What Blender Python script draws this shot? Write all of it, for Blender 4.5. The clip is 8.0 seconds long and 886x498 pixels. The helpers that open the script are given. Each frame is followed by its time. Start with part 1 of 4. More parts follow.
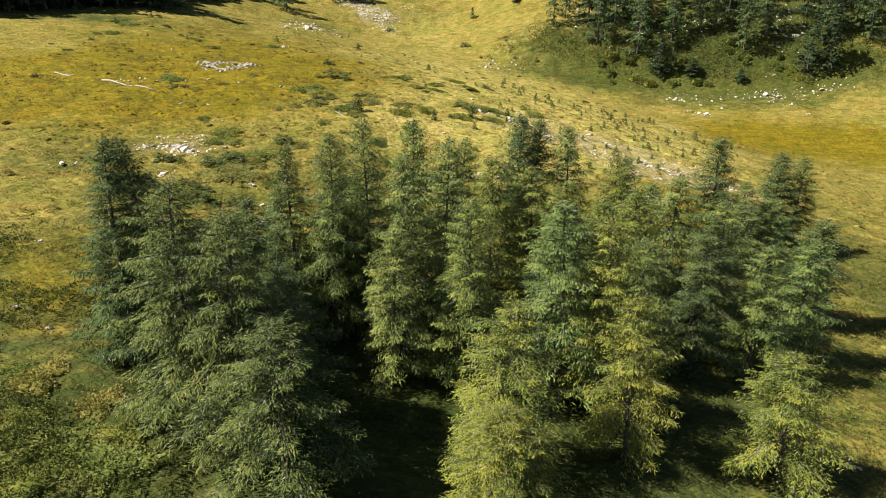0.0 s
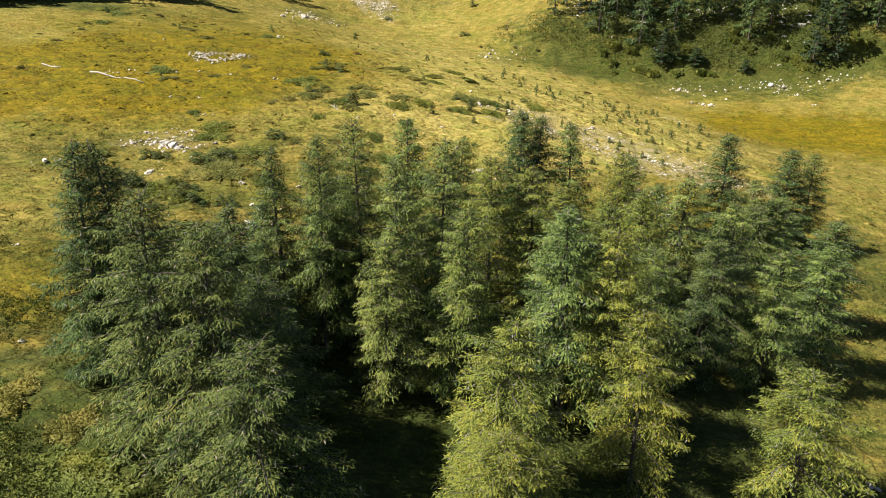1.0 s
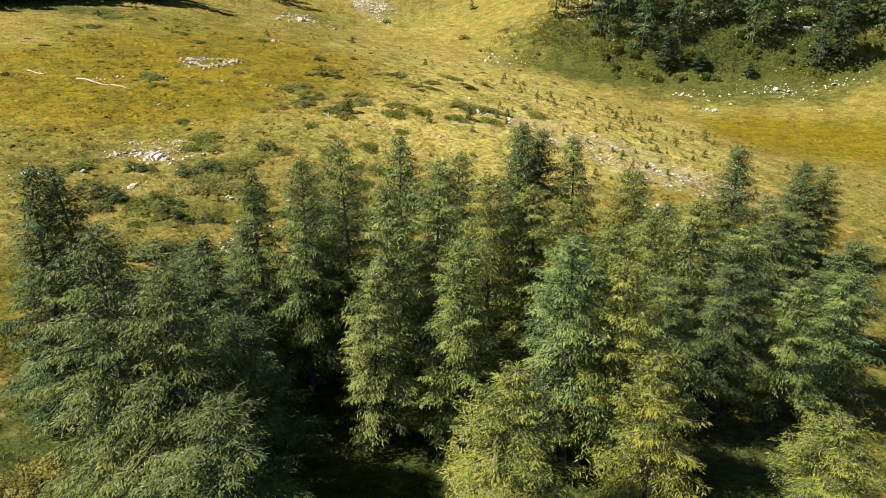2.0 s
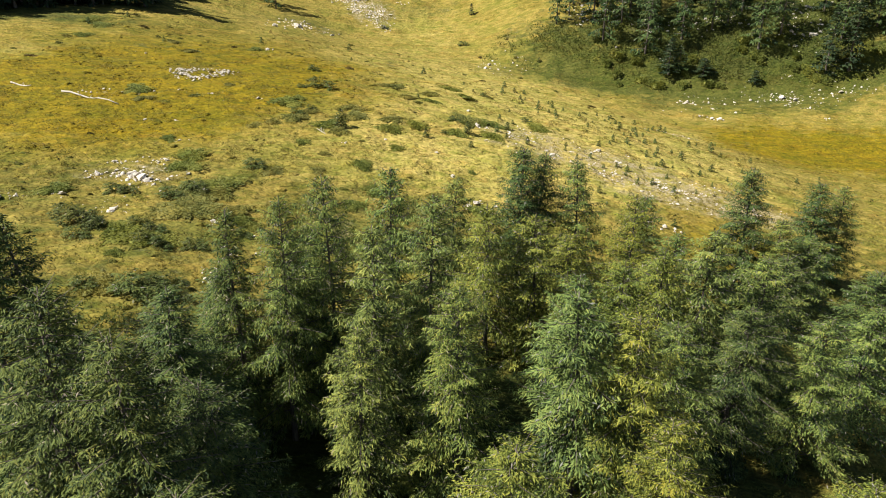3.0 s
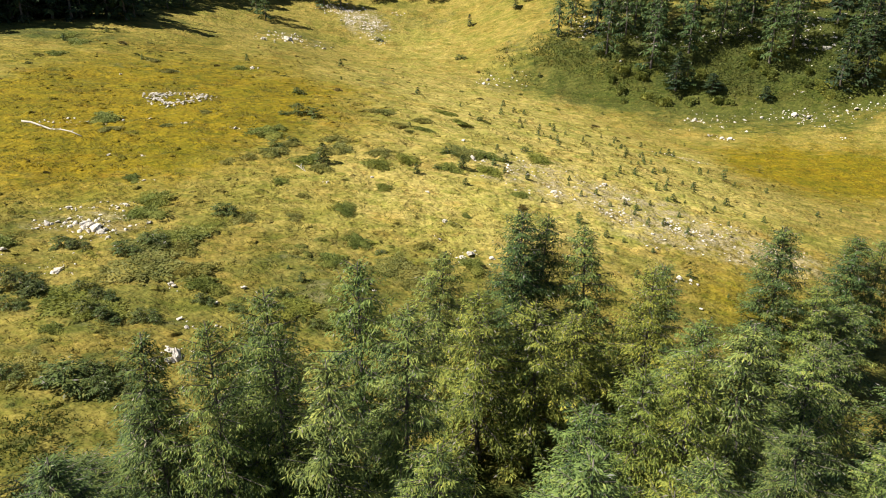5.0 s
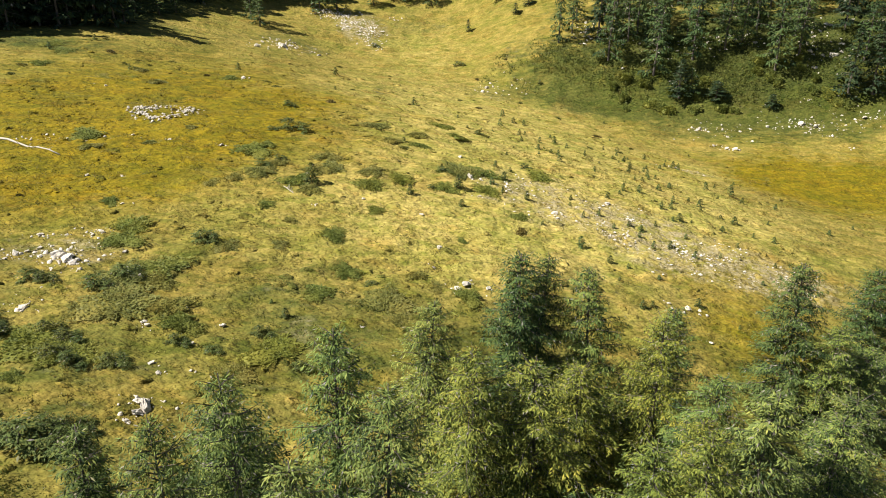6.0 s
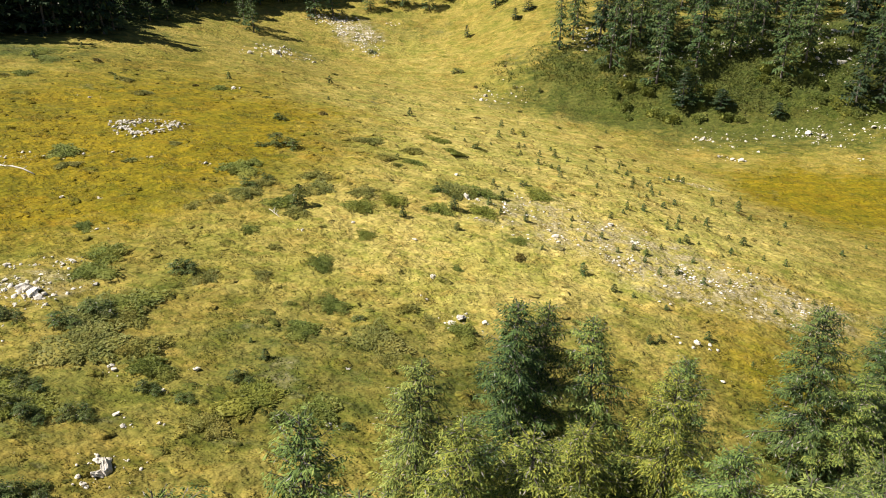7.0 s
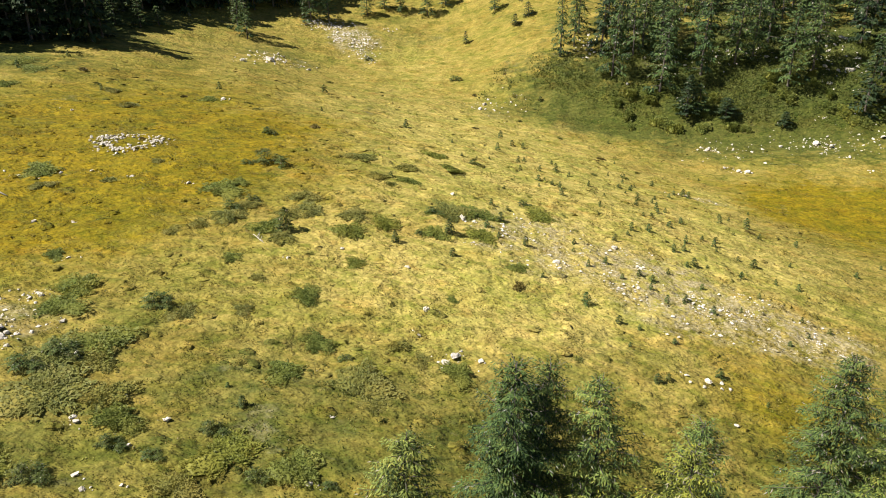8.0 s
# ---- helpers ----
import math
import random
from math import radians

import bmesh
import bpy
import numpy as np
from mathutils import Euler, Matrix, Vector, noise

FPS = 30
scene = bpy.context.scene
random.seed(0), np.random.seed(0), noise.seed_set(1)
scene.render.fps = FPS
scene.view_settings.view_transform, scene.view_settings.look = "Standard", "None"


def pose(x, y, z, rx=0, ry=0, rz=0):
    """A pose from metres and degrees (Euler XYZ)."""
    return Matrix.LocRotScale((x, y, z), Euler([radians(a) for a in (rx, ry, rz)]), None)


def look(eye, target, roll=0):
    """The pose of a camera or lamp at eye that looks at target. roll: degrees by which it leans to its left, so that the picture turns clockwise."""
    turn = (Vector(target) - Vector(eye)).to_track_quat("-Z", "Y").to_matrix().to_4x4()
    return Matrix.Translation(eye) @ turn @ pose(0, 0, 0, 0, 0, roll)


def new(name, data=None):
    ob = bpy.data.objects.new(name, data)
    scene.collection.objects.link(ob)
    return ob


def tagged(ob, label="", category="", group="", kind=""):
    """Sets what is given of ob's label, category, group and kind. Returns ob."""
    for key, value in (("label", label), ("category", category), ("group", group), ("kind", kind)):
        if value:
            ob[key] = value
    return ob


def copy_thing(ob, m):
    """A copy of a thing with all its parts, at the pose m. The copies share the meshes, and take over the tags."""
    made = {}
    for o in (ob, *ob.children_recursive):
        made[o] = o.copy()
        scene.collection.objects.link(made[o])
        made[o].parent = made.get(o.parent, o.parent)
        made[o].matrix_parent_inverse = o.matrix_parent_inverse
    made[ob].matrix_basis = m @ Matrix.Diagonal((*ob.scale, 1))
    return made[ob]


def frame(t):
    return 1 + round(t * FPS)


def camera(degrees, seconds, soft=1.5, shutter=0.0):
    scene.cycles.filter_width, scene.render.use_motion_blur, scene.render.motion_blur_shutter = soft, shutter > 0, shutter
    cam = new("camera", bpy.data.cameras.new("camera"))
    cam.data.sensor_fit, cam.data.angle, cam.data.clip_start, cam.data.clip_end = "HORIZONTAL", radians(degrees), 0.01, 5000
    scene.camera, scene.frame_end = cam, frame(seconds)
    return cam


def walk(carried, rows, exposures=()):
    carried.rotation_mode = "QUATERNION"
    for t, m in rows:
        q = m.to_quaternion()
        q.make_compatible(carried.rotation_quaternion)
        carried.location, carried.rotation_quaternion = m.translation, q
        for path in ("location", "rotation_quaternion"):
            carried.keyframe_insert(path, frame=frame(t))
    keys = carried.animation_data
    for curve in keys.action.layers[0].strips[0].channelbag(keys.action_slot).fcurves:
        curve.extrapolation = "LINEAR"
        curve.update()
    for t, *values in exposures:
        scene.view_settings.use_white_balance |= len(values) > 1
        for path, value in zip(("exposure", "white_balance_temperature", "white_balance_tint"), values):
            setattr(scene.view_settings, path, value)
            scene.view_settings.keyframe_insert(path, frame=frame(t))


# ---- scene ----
cam = camera(62.0, 8.0, soft=0.95)
METRES, EYE, TILT, LEAN, TURN = 40.0, 34.0, -24.0, 0.0, 0.0
ROWS = [
    (0.0, 0.0, 0.0, 0.0, 0.0, 0.0, -0.0),
    (0.5, 0.0037, 0.0368, 0.0167, -0.0, -0.89, -0.01),
    (1.0, 0.0079, 0.0775, 0.0351, 0.01, -0.91, -0.01),
    (2.5, 0.0227, 0.2229, 0.109, 0.05, -0.81, -0.0),
    (3.0, 0.0284, 0.2754, 0.1443, 0.08, -0.76, 0.01),
    (3.5, 0.0345, 0.3303, 0.1798, 0.1, -0.71, 0.02),
    (4.0, 0.0413, 0.386, 0.216, 0.12, -0.68, 0.03),
    (4.5, 0.0488, 0.4434, 0.2522, 0.13, -0.67, 0.03),
    (6.0, 0.0722, 0.6154, 0.3636, 0.17, -0.67, 0.05),
    (6.5, 0.0805, 0.675, 0.3997, 0.19, -0.66, 0.04),
    (7.0, 0.0892, 0.7349, 0.4363, 0.2, -0.64, 0.04),
    (7.5, 0.0964, 0.795, 0.4718, 0.2, -0.6, 0.01),
    (8.0, 0.1043, 0.8539, 0.5069, 0.22, -0.57, 0.02),
]
walk(cam, [(t, pose(0, 0, EYE, TILT, LEAN, TURN) @ pose(METRES * x, METRES * y, METRES * z, 90 + pitch, roll, yaw)) for t, x, y, z, yaw, pitch, roll in ROWS],
     exposures=[(0.0, 0.89), (8.0, 0.94)])

# ---- light: a clear late-summer day, sun from the left ----
SUN_EL, SUN_AZ = radians(50.0), radians(187.0)      # elevation; bearing of the sun, from +x towards +y
to_sun = Vector((math.cos(SUN_EL) * math.cos(SUN_AZ), math.cos(SUN_EL) * math.sin(SUN_AZ), math.sin(SUN_EL)))
world = bpy.data.worlds.new("sky")
scene.world = world
world.use_nodes = True
sky = world.node_tree.nodes.new("ShaderNodeTexSky")
sky.sky_type, sky.sun_disc = "NISHITA", False
sky.sun_elevation, sky.sun_rotation = SUN_EL, math.atan2(to_sun.x, to_sun.y)
sky.altitude = 1900
background = world.node_tree.nodes["Background"]
background.inputs["Strength"].default_value = 0.038
world.node_tree.links.new(sky.outputs[0], background.inputs["Color"])
sun = new("sun", bpy.data.lights.new("sun", "SUN"))
sun.data.energy, sun.data.angle, sun.data.color = 5.0, radians(0.5), (1.0, 0.94, 0.82)
sun.matrix_world = look(to_sun * 100, (0, 0, 0))


# ---- helpers for noise, meshes and materials ----
def vnoise(x, y, seed=0):
    """Smooth value noise between 0 and 1."""
    x, y = np.asarray(x, float), np.asarray(y, float)
    xi, yi = np.floor(x), np.floor(y)
    fx, fy = x - xi, y - yi
    fx, fy = fx * fx * (3 - 2 * fx), fy * fy * (3 - 2 * fy)

    def lattice(a, b):
        v = np.sin(a * 127.1 + b * 311.7 + seed * 74.7) * 43758.5453
        return v - np.floor(v)
    low = lattice(xi, yi) * (1 - fx) + lattice(xi + 1, yi) * fx
    high = lattice(xi, yi + 1) * (1 - fx) + lattice(xi + 1, yi + 1) * fx
    return low * (1 - fy) + high * fy


def fractal(x, y, seed=0, octaves=4):
    total, size = 0.0, 0.0
    for k in range(octaves):
        total = total + vnoise(np.asarray(x) * 2 ** k, np.asarray(y) * 2 ** k, seed + k) * 0.5 ** k
        size += 0.5 ** k
    return total / size


def sigmoid(v):
    return 1 / (1 + np.exp(-np.clip(v, -40, 40)))


def blob(x, y, cx, cy, rx, ry):
    return np.exp(-((x - cx) / rx) ** 2 - ((y - cy) / ry) ** 2)


def mesh_from(name, verts, faces, smooth=False):
    me = bpy.data.meshes.new(name)
    me.from_pydata([tuple(v) for v in verts], [], [tuple(f) for f in faces])
    if smooth:
        me.shade_smooth()
    return me


def fast_mesh(name, verts, faces):
    """A triangle mesh from arrays."""
    me = bpy.data.meshes.new(name)
    verts, faces = np.asarray(verts, np.float32), np.asarray(faces, np.int32)
    me.vertices.add(len(verts))
    me.vertices.foreach_set("co", verts.ravel())
    me.loops.add(faces.size)
    me.loops.foreach_set("vertex_index", faces.ravel())
    me.polygons.add(len(faces))
    me.polygons.foreach_set("loop_start", np.arange(0, faces.size, 3, dtype=np.int32))
    me.polygons.foreach_set("loop_total", np.full(len(faces), 3, np.int32))
    me.update(calc_edges=True)
    me.validate()
    return me


def tube(points, radii, sides):
    """A tapered tube through points. Returns vertices and quad faces."""
    verts, faces = [], []
    for i, (p, r) in enumerate(zip(points, radii)):
        ahead = Vector(points[min(i + 1, len(points) - 1)]) - Vector(points[max(i - 1, 0)])
        u = ahead.orthogonal().normalized()
        v = ahead.normalized().cross(u)
        for k in range(sides):
            a = 2 * math.pi * k / sides
            verts.append(Vector(p) + (u * math.cos(a) + v * math.sin(a)) * r)
    for i in range(len(points) - 1):
        for k in range(sides):
            a, b = i * sides + k, i * sides + (k + 1) % sides
            faces.append((a, b, b + sides, a + sides))
    faces.append(tuple(range(len(verts) - sides, len(verts))))
    return verts, faces


def part(name, me, material, parent=None, label=""):
    """Links a mesh as one object, under a thing or a part."""
    ob = new(name, me)
    if material and not me.materials:
        me.materials.append(material)
    ob.parent = parent
    return tagged(ob, label)


class Nodes:
    """A material's node tree, with short calls."""

    def __init__(self, name):
        self.material = bpy.data.materials.new(name)
        self.material.use_nodes = True
        self.tree = self.material.node_tree
        self.shader = self.tree.nodes["Principled BSDF"]

    def add(self, kind, **inputs):
        node = self.tree.nodes.new(kind)
        for key, value in inputs.items():
            self.put(node, key.replace("_", " "), value)
        return node

    def put(self, node, key, value):
        if isinstance(value, bpy.types.NodeSocket):
            self.tree.links.new(value, node.inputs[key])
        else:
            node.inputs[key].default_value = value

    def noise(self, scale, detail=3.0, vector=None, roughness=0.55):
        node = self.add("ShaderNodeTexNoise", Scale=scale, Detail=detail, Roughness=roughness)
        if vector is not None:
            self.put(node, "Vector", vector)
        return node.outputs[0]

    def ramp(self, value, *stops):
        node = self.add("ShaderNodeValToRGB", Fac=value)
        while len(node.color_ramp.elements) < len(stops):
            node.color_ramp.elements.new(0.5)
        for element, (place, colour) in zip(node.color_ramp.elements, stops):
            element.position, element.color = place, (*colour, 1)
        return node.outputs[0]

    def mix(self, factor, a, b, blend="MIX"):
        node = self.tree.nodes.new("ShaderNodeMix")
        node.data_type, node.blend_type = "RGBA", blend
        for index, value in ((0, factor), (6, a), (7, b)):
            if isinstance(value, bpy.types.NodeSocket):
                self.tree.links.new(value, node.inputs[index])
            else:
                node.inputs[index].default_value = value if index == 0 else (*value, 1)
        return node.outputs[2]

    def math(self, operation, a, b=0.0):
        node = self.tree.nodes.new("ShaderNodeMath")
        node.operation = operation
        self.put(node, 0, a)
        self.put(node, 1, b)
        return node.outputs[0]

    def bump(self, height, strength, distance):
        node = self.add("ShaderNodeBump", Height=height, Strength=strength, Distance=distance)
        self.put(self.shader, "Normal", node.outputs[0])

    def done(self, colour, roughness=0.9, translucent=0.0):
        self.put(self.shader, "Base Color", colour)
        self.put(self.shader, "Roughness", roughness)
        self.put(self.shader, "Specular IOR Level", 0.2)
        if translucent:
            thin = self.add("ShaderNodeBsdfTranslucent", Color=colour)
            both = self.add("ShaderNodeMixShader", Fac=translucent)
            self.tree.links.new(self.shader.outputs[0], both.inputs[1])
            self.tree.links.new(thin.outputs[0], both.inputs[2])
            self.tree.links.new(both.outputs[0], self.tree.nodes["Material Output"].inputs["Surface"])
        return self.material


# ---- materials ----
def foliage(name, dark, light, warm, translucent=0.14, dead=0.0, drift=0.5):
    """Needles and leaves: light and dark sprays, some of them turning or dead, and a tint of its own for each plant."""
    n = Nodes(name)
    island = n.add("ShaderNodeNewGeometry").outputs["Random Per Island"]
    place = n.add("ShaderNodeTexCoord").outputs["Object"]
    stops = [(0.08, dark), (0.52, light), (0.74, light), (0.92, warm)]
    clump = n.ramp(n.noise(1.5, 3, place), (0.36, (0, 0, 0)), (0.64, (1, 1, 1)))
    colour = n.ramp(n.math("ADD", n.math("MULTIPLY", island, 0.6), n.math("MULTIPLY", clump, 0.34)), *stops)
    if dead:
        colour = n.mix(n.ramp(island, (1.0 - 0.5 * dead, (0, 0, 0)), (1.0 - 0.45 * dead, (1, 1, 1))), colour, (0.30, 0.27, 0.22))
    colour = n.mix(n.math("MULTIPLY", n.ramp(n.noise(0.55, 2, place), (0.40, (0, 0, 0)), (0.66, (1, 1, 1))), drift), colour, warm)
    own = n.add("ShaderNodeObjectInfo").outputs["Random"]
    tint = n.ramp(own, (0.0, (0.82, 0.90, 0.90)), (0.5, (1, 1, 1)), (1.0, (1.16, 1.08, 0.88)))
    return n.done(n.mix(1.0, colour, tint, "MULTIPLY"), 0.6, translucent)


def needles(name, dark, light, warm, translucent=0.14, dead=0.03):
    """Conifer shoots: a tone for each bough, a spread from shoot to shoot, a few bare grey ones, and a tint of its own for each tree."""
    n = Nodes(name)
    island = n.add("ShaderNodeNewGeometry").outputs["Random Per Island"]
    bough = n.tree.nodes.new("ShaderNodeAttribute")
    bough.attribute_name = "tone"
    mixed = n.math("ADD", n.math("MULTIPLY", island, 0.50), n.math("MULTIPLY", bough.outputs["Fac"], 0.50))
    colour = n.ramp(mixed, (0.26, dark), (0.52, light), (0.62, light), (0.84, warm))
    colour = n.mix(n.ramp(island, (1.0 - dead, (0, 0, 0)), (1.001 - dead, (1, 1, 1))), colour, (0.26, 0.24, 0.20))
    own = n.add("ShaderNodeObjectInfo").outputs["Random"]
    tint = n.ramp(own, (0.0, (0.80, 0.90, 0.92)), (0.5, (1, 1, 1)), (1.0, (1.10, 1.05, 0.92)))
    return n.done(n.mix(1.0, colour, tint, "MULTIPLY"), 0.7, translucent)


LARCH = needles("larch_needles", (0.033, 0.061, 0.024), (0.175, 0.235, 0.057), (0.307, 0.325, 0.079))
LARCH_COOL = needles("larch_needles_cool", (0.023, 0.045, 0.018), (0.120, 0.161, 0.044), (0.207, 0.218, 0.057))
LARCH_YELLOW = needles("larch_needles_yellowing", (0.051, 0.074, 0.016), (0.221, 0.250, 0.046), (0.341, 0.317, 0.054))
LARCH_PALE = needles("larch_needles_pale", (0.042, 0.068, 0.024), (0.200, 0.251, 0.066), (0.323, 0.336, 0.083))
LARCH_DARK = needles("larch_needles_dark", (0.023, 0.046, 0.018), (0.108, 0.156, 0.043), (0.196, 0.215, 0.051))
# larch needles darkened so that the colour carries the woods' shade
LARCH_SHADED = needles("larch_needles_painted_shade", (0.014, 0.030, 0.013), (0.042, 0.070, 0.024), (0.070, 0.086, 0.027))
SPRUCE = needles("spruce_needles", (0.014, 0.030, 0.014), (0.036, 0.060, 0.024), (0.056, 0.076, 0.028))
SHRUB = foliage("juniper_leaves", (0.088, 0.115, 0.026), (0.178, 0.205, 0.042), (0.250, 0.235, 0.052), 0.2)
LARCH_SLOPE = needles("larch_needles_slope", (0.022, 0.044, 0.017), (0.084, 0.132, 0.040), (0.148, 0.166, 0.048))
THICKET = foliage("alpenrose_leaves", (0.036, 0.056, 0.015), (0.086, 0.114, 0.027), (0.128, 0.134, 0.032), 0.2)
BANK = foliage("alder_leaves", (0.048, 0.066, 0.015), (0.108, 0.130, 0.028), (0.170, 0.165, 0.036), 0.2)
SHRUB_PALE = foliage("heath_leaves", (0.115, 0.125, 0.035), (0.215, 0.212, 0.054), (0.285, 0.240, 0.066), 0.2)
JUNIPER = needles("juniper_sprays", (0.045, 0.070, 0.020), (0.105, 0.140, 0.034), (0.170, 0.178, 0.044))
SHRUB_DARK = needles("juniper_leaves_dark", (0.034, 0.052, 0.015), (0.092, 0.114, 0.028), (0.150, 0.150, 0.036))
HEATH_DARK = foliage("brown_heath", (0.090, 0.080, 0.024), (0.165, 0.138, 0.038), (0.215, 0.150, 0.050), 0.15, 0.02, 0.5)
HEATH = foliage("dry_heath", (0.120, 0.110, 0.026), (0.205, 0.176, 0.042), (0.265, 0.190, 0.056), 0.2, 0.03, 0.6)
GRASS = foliage("grass_blades", (0.200, 0.165, 0.036), (0.267, 0.216, 0.054), (0.311, 0.252, 0.070), 0.3)


def bark_material():
    n = Nodes("larch_bark")
    place = n.add("ShaderNodeTexCoord").outputs["Object"]
    stretch = n.add("ShaderNodeMapping", Vector=place, Scale=(9, 9, 1.6)).outputs[0]
    grain = n.noise(1.0, 5, stretch)
    n.bump(grain, 0.8, 0.05)
    return n.done(n.ramp(grain, (0.3, (0.050, 0.042, 0.036)), (0.7, (0.190, 0.165, 0.145))), 0.95)


def stone_material():
    n = Nodes("limestone")
    place = n.add("ShaderNodeTexCoord").outputs["Object"]
    grain, patch = n.noise(6, 6, place), n.noise(0.9, 3, place)
    colour = n.ramp(grain, (0.26, (0.30, 0.265, 0.22)), (0.48, (0.58, 0.53, 0.47)), (0.74, (0.74, 0.69, 0.62)))
    colour = n.mix(n.ramp(patch, (0.52, (0, 0, 0)), (0.70, (0.5, 0.5, 0.5))), colour, (0.32, 0.30, 0.22))
    n.bump(grain, 0.7, 0.08)
    return n.done(colour, 0.9)


def ground_material():
    """Dry alpine grass: pale gold, ochre and green swards, stony patches, dark scrub with tree shade painted in; masks
    are stored on the ground's own mesh.
    """
    n = Nodes("alpine_turf")
    place = n.add("ShaderNodeTexCoord").outputs["Object"]
    streak = n.add("ShaderNodeMapping", Vector=place, Scale=(0.75, 1.25, 1.0)).outputs[0]
    fine, mid = n.noise(2.6, 6, streak, 0.7), n.noise(0.42, 4, streak, 0.6)
    broad = n.noise(0.07, 3, place)
    tuft = n.noise(7.0, 4, place, 0.7)

    def mask(name):
        node = n.tree.nodes.new("ShaderNodeAttribute")
        node.attribute_name = name
        return node.outputs["Fac"]
    gold = n.ramp(fine, (0.28, (0.240, 0.190, 0.040)), (0.50, (0.284, 0.223, 0.053)), (0.74, (0.332, 0.264, 0.072)))
    pale = n.ramp(fine, (0.28, (0.374, 0.298, 0.082)), (0.50, (0.446, 0.357, 0.108)), (0.74, (0.508, 0.412, 0.136)))
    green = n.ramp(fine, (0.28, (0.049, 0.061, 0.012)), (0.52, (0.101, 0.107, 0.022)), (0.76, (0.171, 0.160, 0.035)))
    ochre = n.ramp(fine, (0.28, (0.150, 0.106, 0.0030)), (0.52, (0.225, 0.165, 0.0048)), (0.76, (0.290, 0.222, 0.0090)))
    # dark undergrowth colour, also painted as shade on the floor beneath the trees
    scrub_shade = n.ramp(fine, (0.28, (0.037, 0.047, 0.012)), (0.52, (0.076, 0.088, 0.021)), (0.76, (0.134, 0.136, 0.033)))
    rubble = n.noise(3.6, 5, place, 0.75)
    stony = n.ramp(rubble, (0.36, (0.230, 0.190, 0.075)), (0.50, (0.365, 0.296, 0.140)), (0.60, (0.430, 0.380, 0.262)), (0.72, (0.520, 0.476, 0.386)))

    def uneven(value, amount):
        return n.math("ADD", value, n.math("MULTIPLY", n.math("SUBTRACT", mid, 0.5), amount))

    def edge(value, low, high):
        return n.ramp(value, (low, (0, 0, 0)), (high, (1, 1, 1)))

    def patch(scale, low, high, strength, tone, detail=5, rough=0.62):
        return n.mix(n.math("MULTIPLY", edge(n.noise(scale, detail, streak, rough), low, high), strength), colour, n.mix(1.0, colour, tone, "MULTIPLY"))
    colour = n.mix(edge(uneven(mask("pale"), 1.0), 0.20, 0.80), gold, pale)
    colour = n.mix(edge(uneven(mask("ochre"), 1.0), 0.25, 0.75), colour, ochre)
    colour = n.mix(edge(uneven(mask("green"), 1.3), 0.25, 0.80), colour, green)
    colour = n.mix(edge(uneven(mask("scrub_shade"), 1.0), 0.35, 0.70), colour, scrub_shade)
    clump, lump = n.noise(0.9, 3, streak, 0.5), n.noise(2.0, 2, streak, 0.5)
    colour = patch(0.10, 0.46, 0.62, 0.8, (0.78, 0.88, 0.70))
    colour = patch(0.16, 0.50, 0.64, 0.75, (0.86, 0.78, 0.66))
    colour = patch(0.31, 0.50, 0.62, 0.8, (0.68, 0.78, 0.56))
    colour = patch(0.47, 0.50, 0.62, 0.9, (1.34, 1.28, 1.34))
    colour = patch(1.9, 0.52, 0.66, 0.7, (1.26, 1.22, 1.24))
    colour = patch(0.72, 0.52, 0.62, 0.85, (0.62, 0.72, 0.50))
    colour = patch(1.30, 0.48, 0.66, 0.75, (0.66, 0.70, 0.54))
    colour = patch(2.7, 0.46, 0.66, 0.55, (0.74, 0.78, 0.62))
    colour = patch(5.5, 0.50, 0.64, 0.35, (0.72, 0.74, 0.64))
    colour = patch(0.55, 0.55, 0.68, 0.55, (0.92, 0.74, 0.66))
    bare = n.math("MULTIPLY", edge(n.noise(0.62, 6, place, 0.75), 0.43, 0.56), edge(uneven(mask("stony"), 0.8), 0.25, 0.62))
    colour = n.mix(bare, colour, stony)
    spots = edge(tuft, 0.32, 0.50)
    colour = n.mix(spots, n.mix(1.0, colour, (0.82, 0.84, 0.76), "MULTIPLY"), colour)
    n.bump(n.math("ADD", n.math("MULTIPLY", fine, 0.10), n.math("ADD", n.math("MULTIPLY", tuft, 0.10), n.math("ADD", n.math("MULTIPLY", lump, 0.85), n.math("MULTIPLY", clump, 1.2)))), 0.9, 0.5)
    return n.done(colour, 0.95)


def deadwood_material():
    n = Nodes("bleached_wood")
    place = n.add("ShaderNodeTexCoord").outputs["Object"]
    grain = n.noise(3.0, 5, n.add("ShaderNodeMapping", Vector=place, Scale=(1, 6, 6)).outputs[0])
    n.bump(grain, 0.6, 0.03)
    return n.done(n.ramp(grain, (0.3, (0.34, 0.31, 0.27)), (0.7, (0.60, 0.56, 0.50))), 0.9)


DEADWOOD = deadwood_material()
BARK, STONE, TURF = bark_material(), stone_material(), ground_material()

# ---- ground: one sheet, a knoll, a hollow behind it and a bank up to the woods ----
SWELLS = [
    0.83, 3.13, 2.18, -0.18, -1.15, -0.31,
    -0.19, -0.39, -1.02, -2.15, -1.06, -0.63,
    0.27, 0.75, 3.3, 0.47, -0.91, -1.26,
    1.04, 1.21, 2.2, -0.41, -2.85, -1.7,
    0.57, -0.15, -2.49, -3.25, -4.37, -1.14,
    2.09, -4.2, -4.48, -3.31, -3.94, 2.48,
]


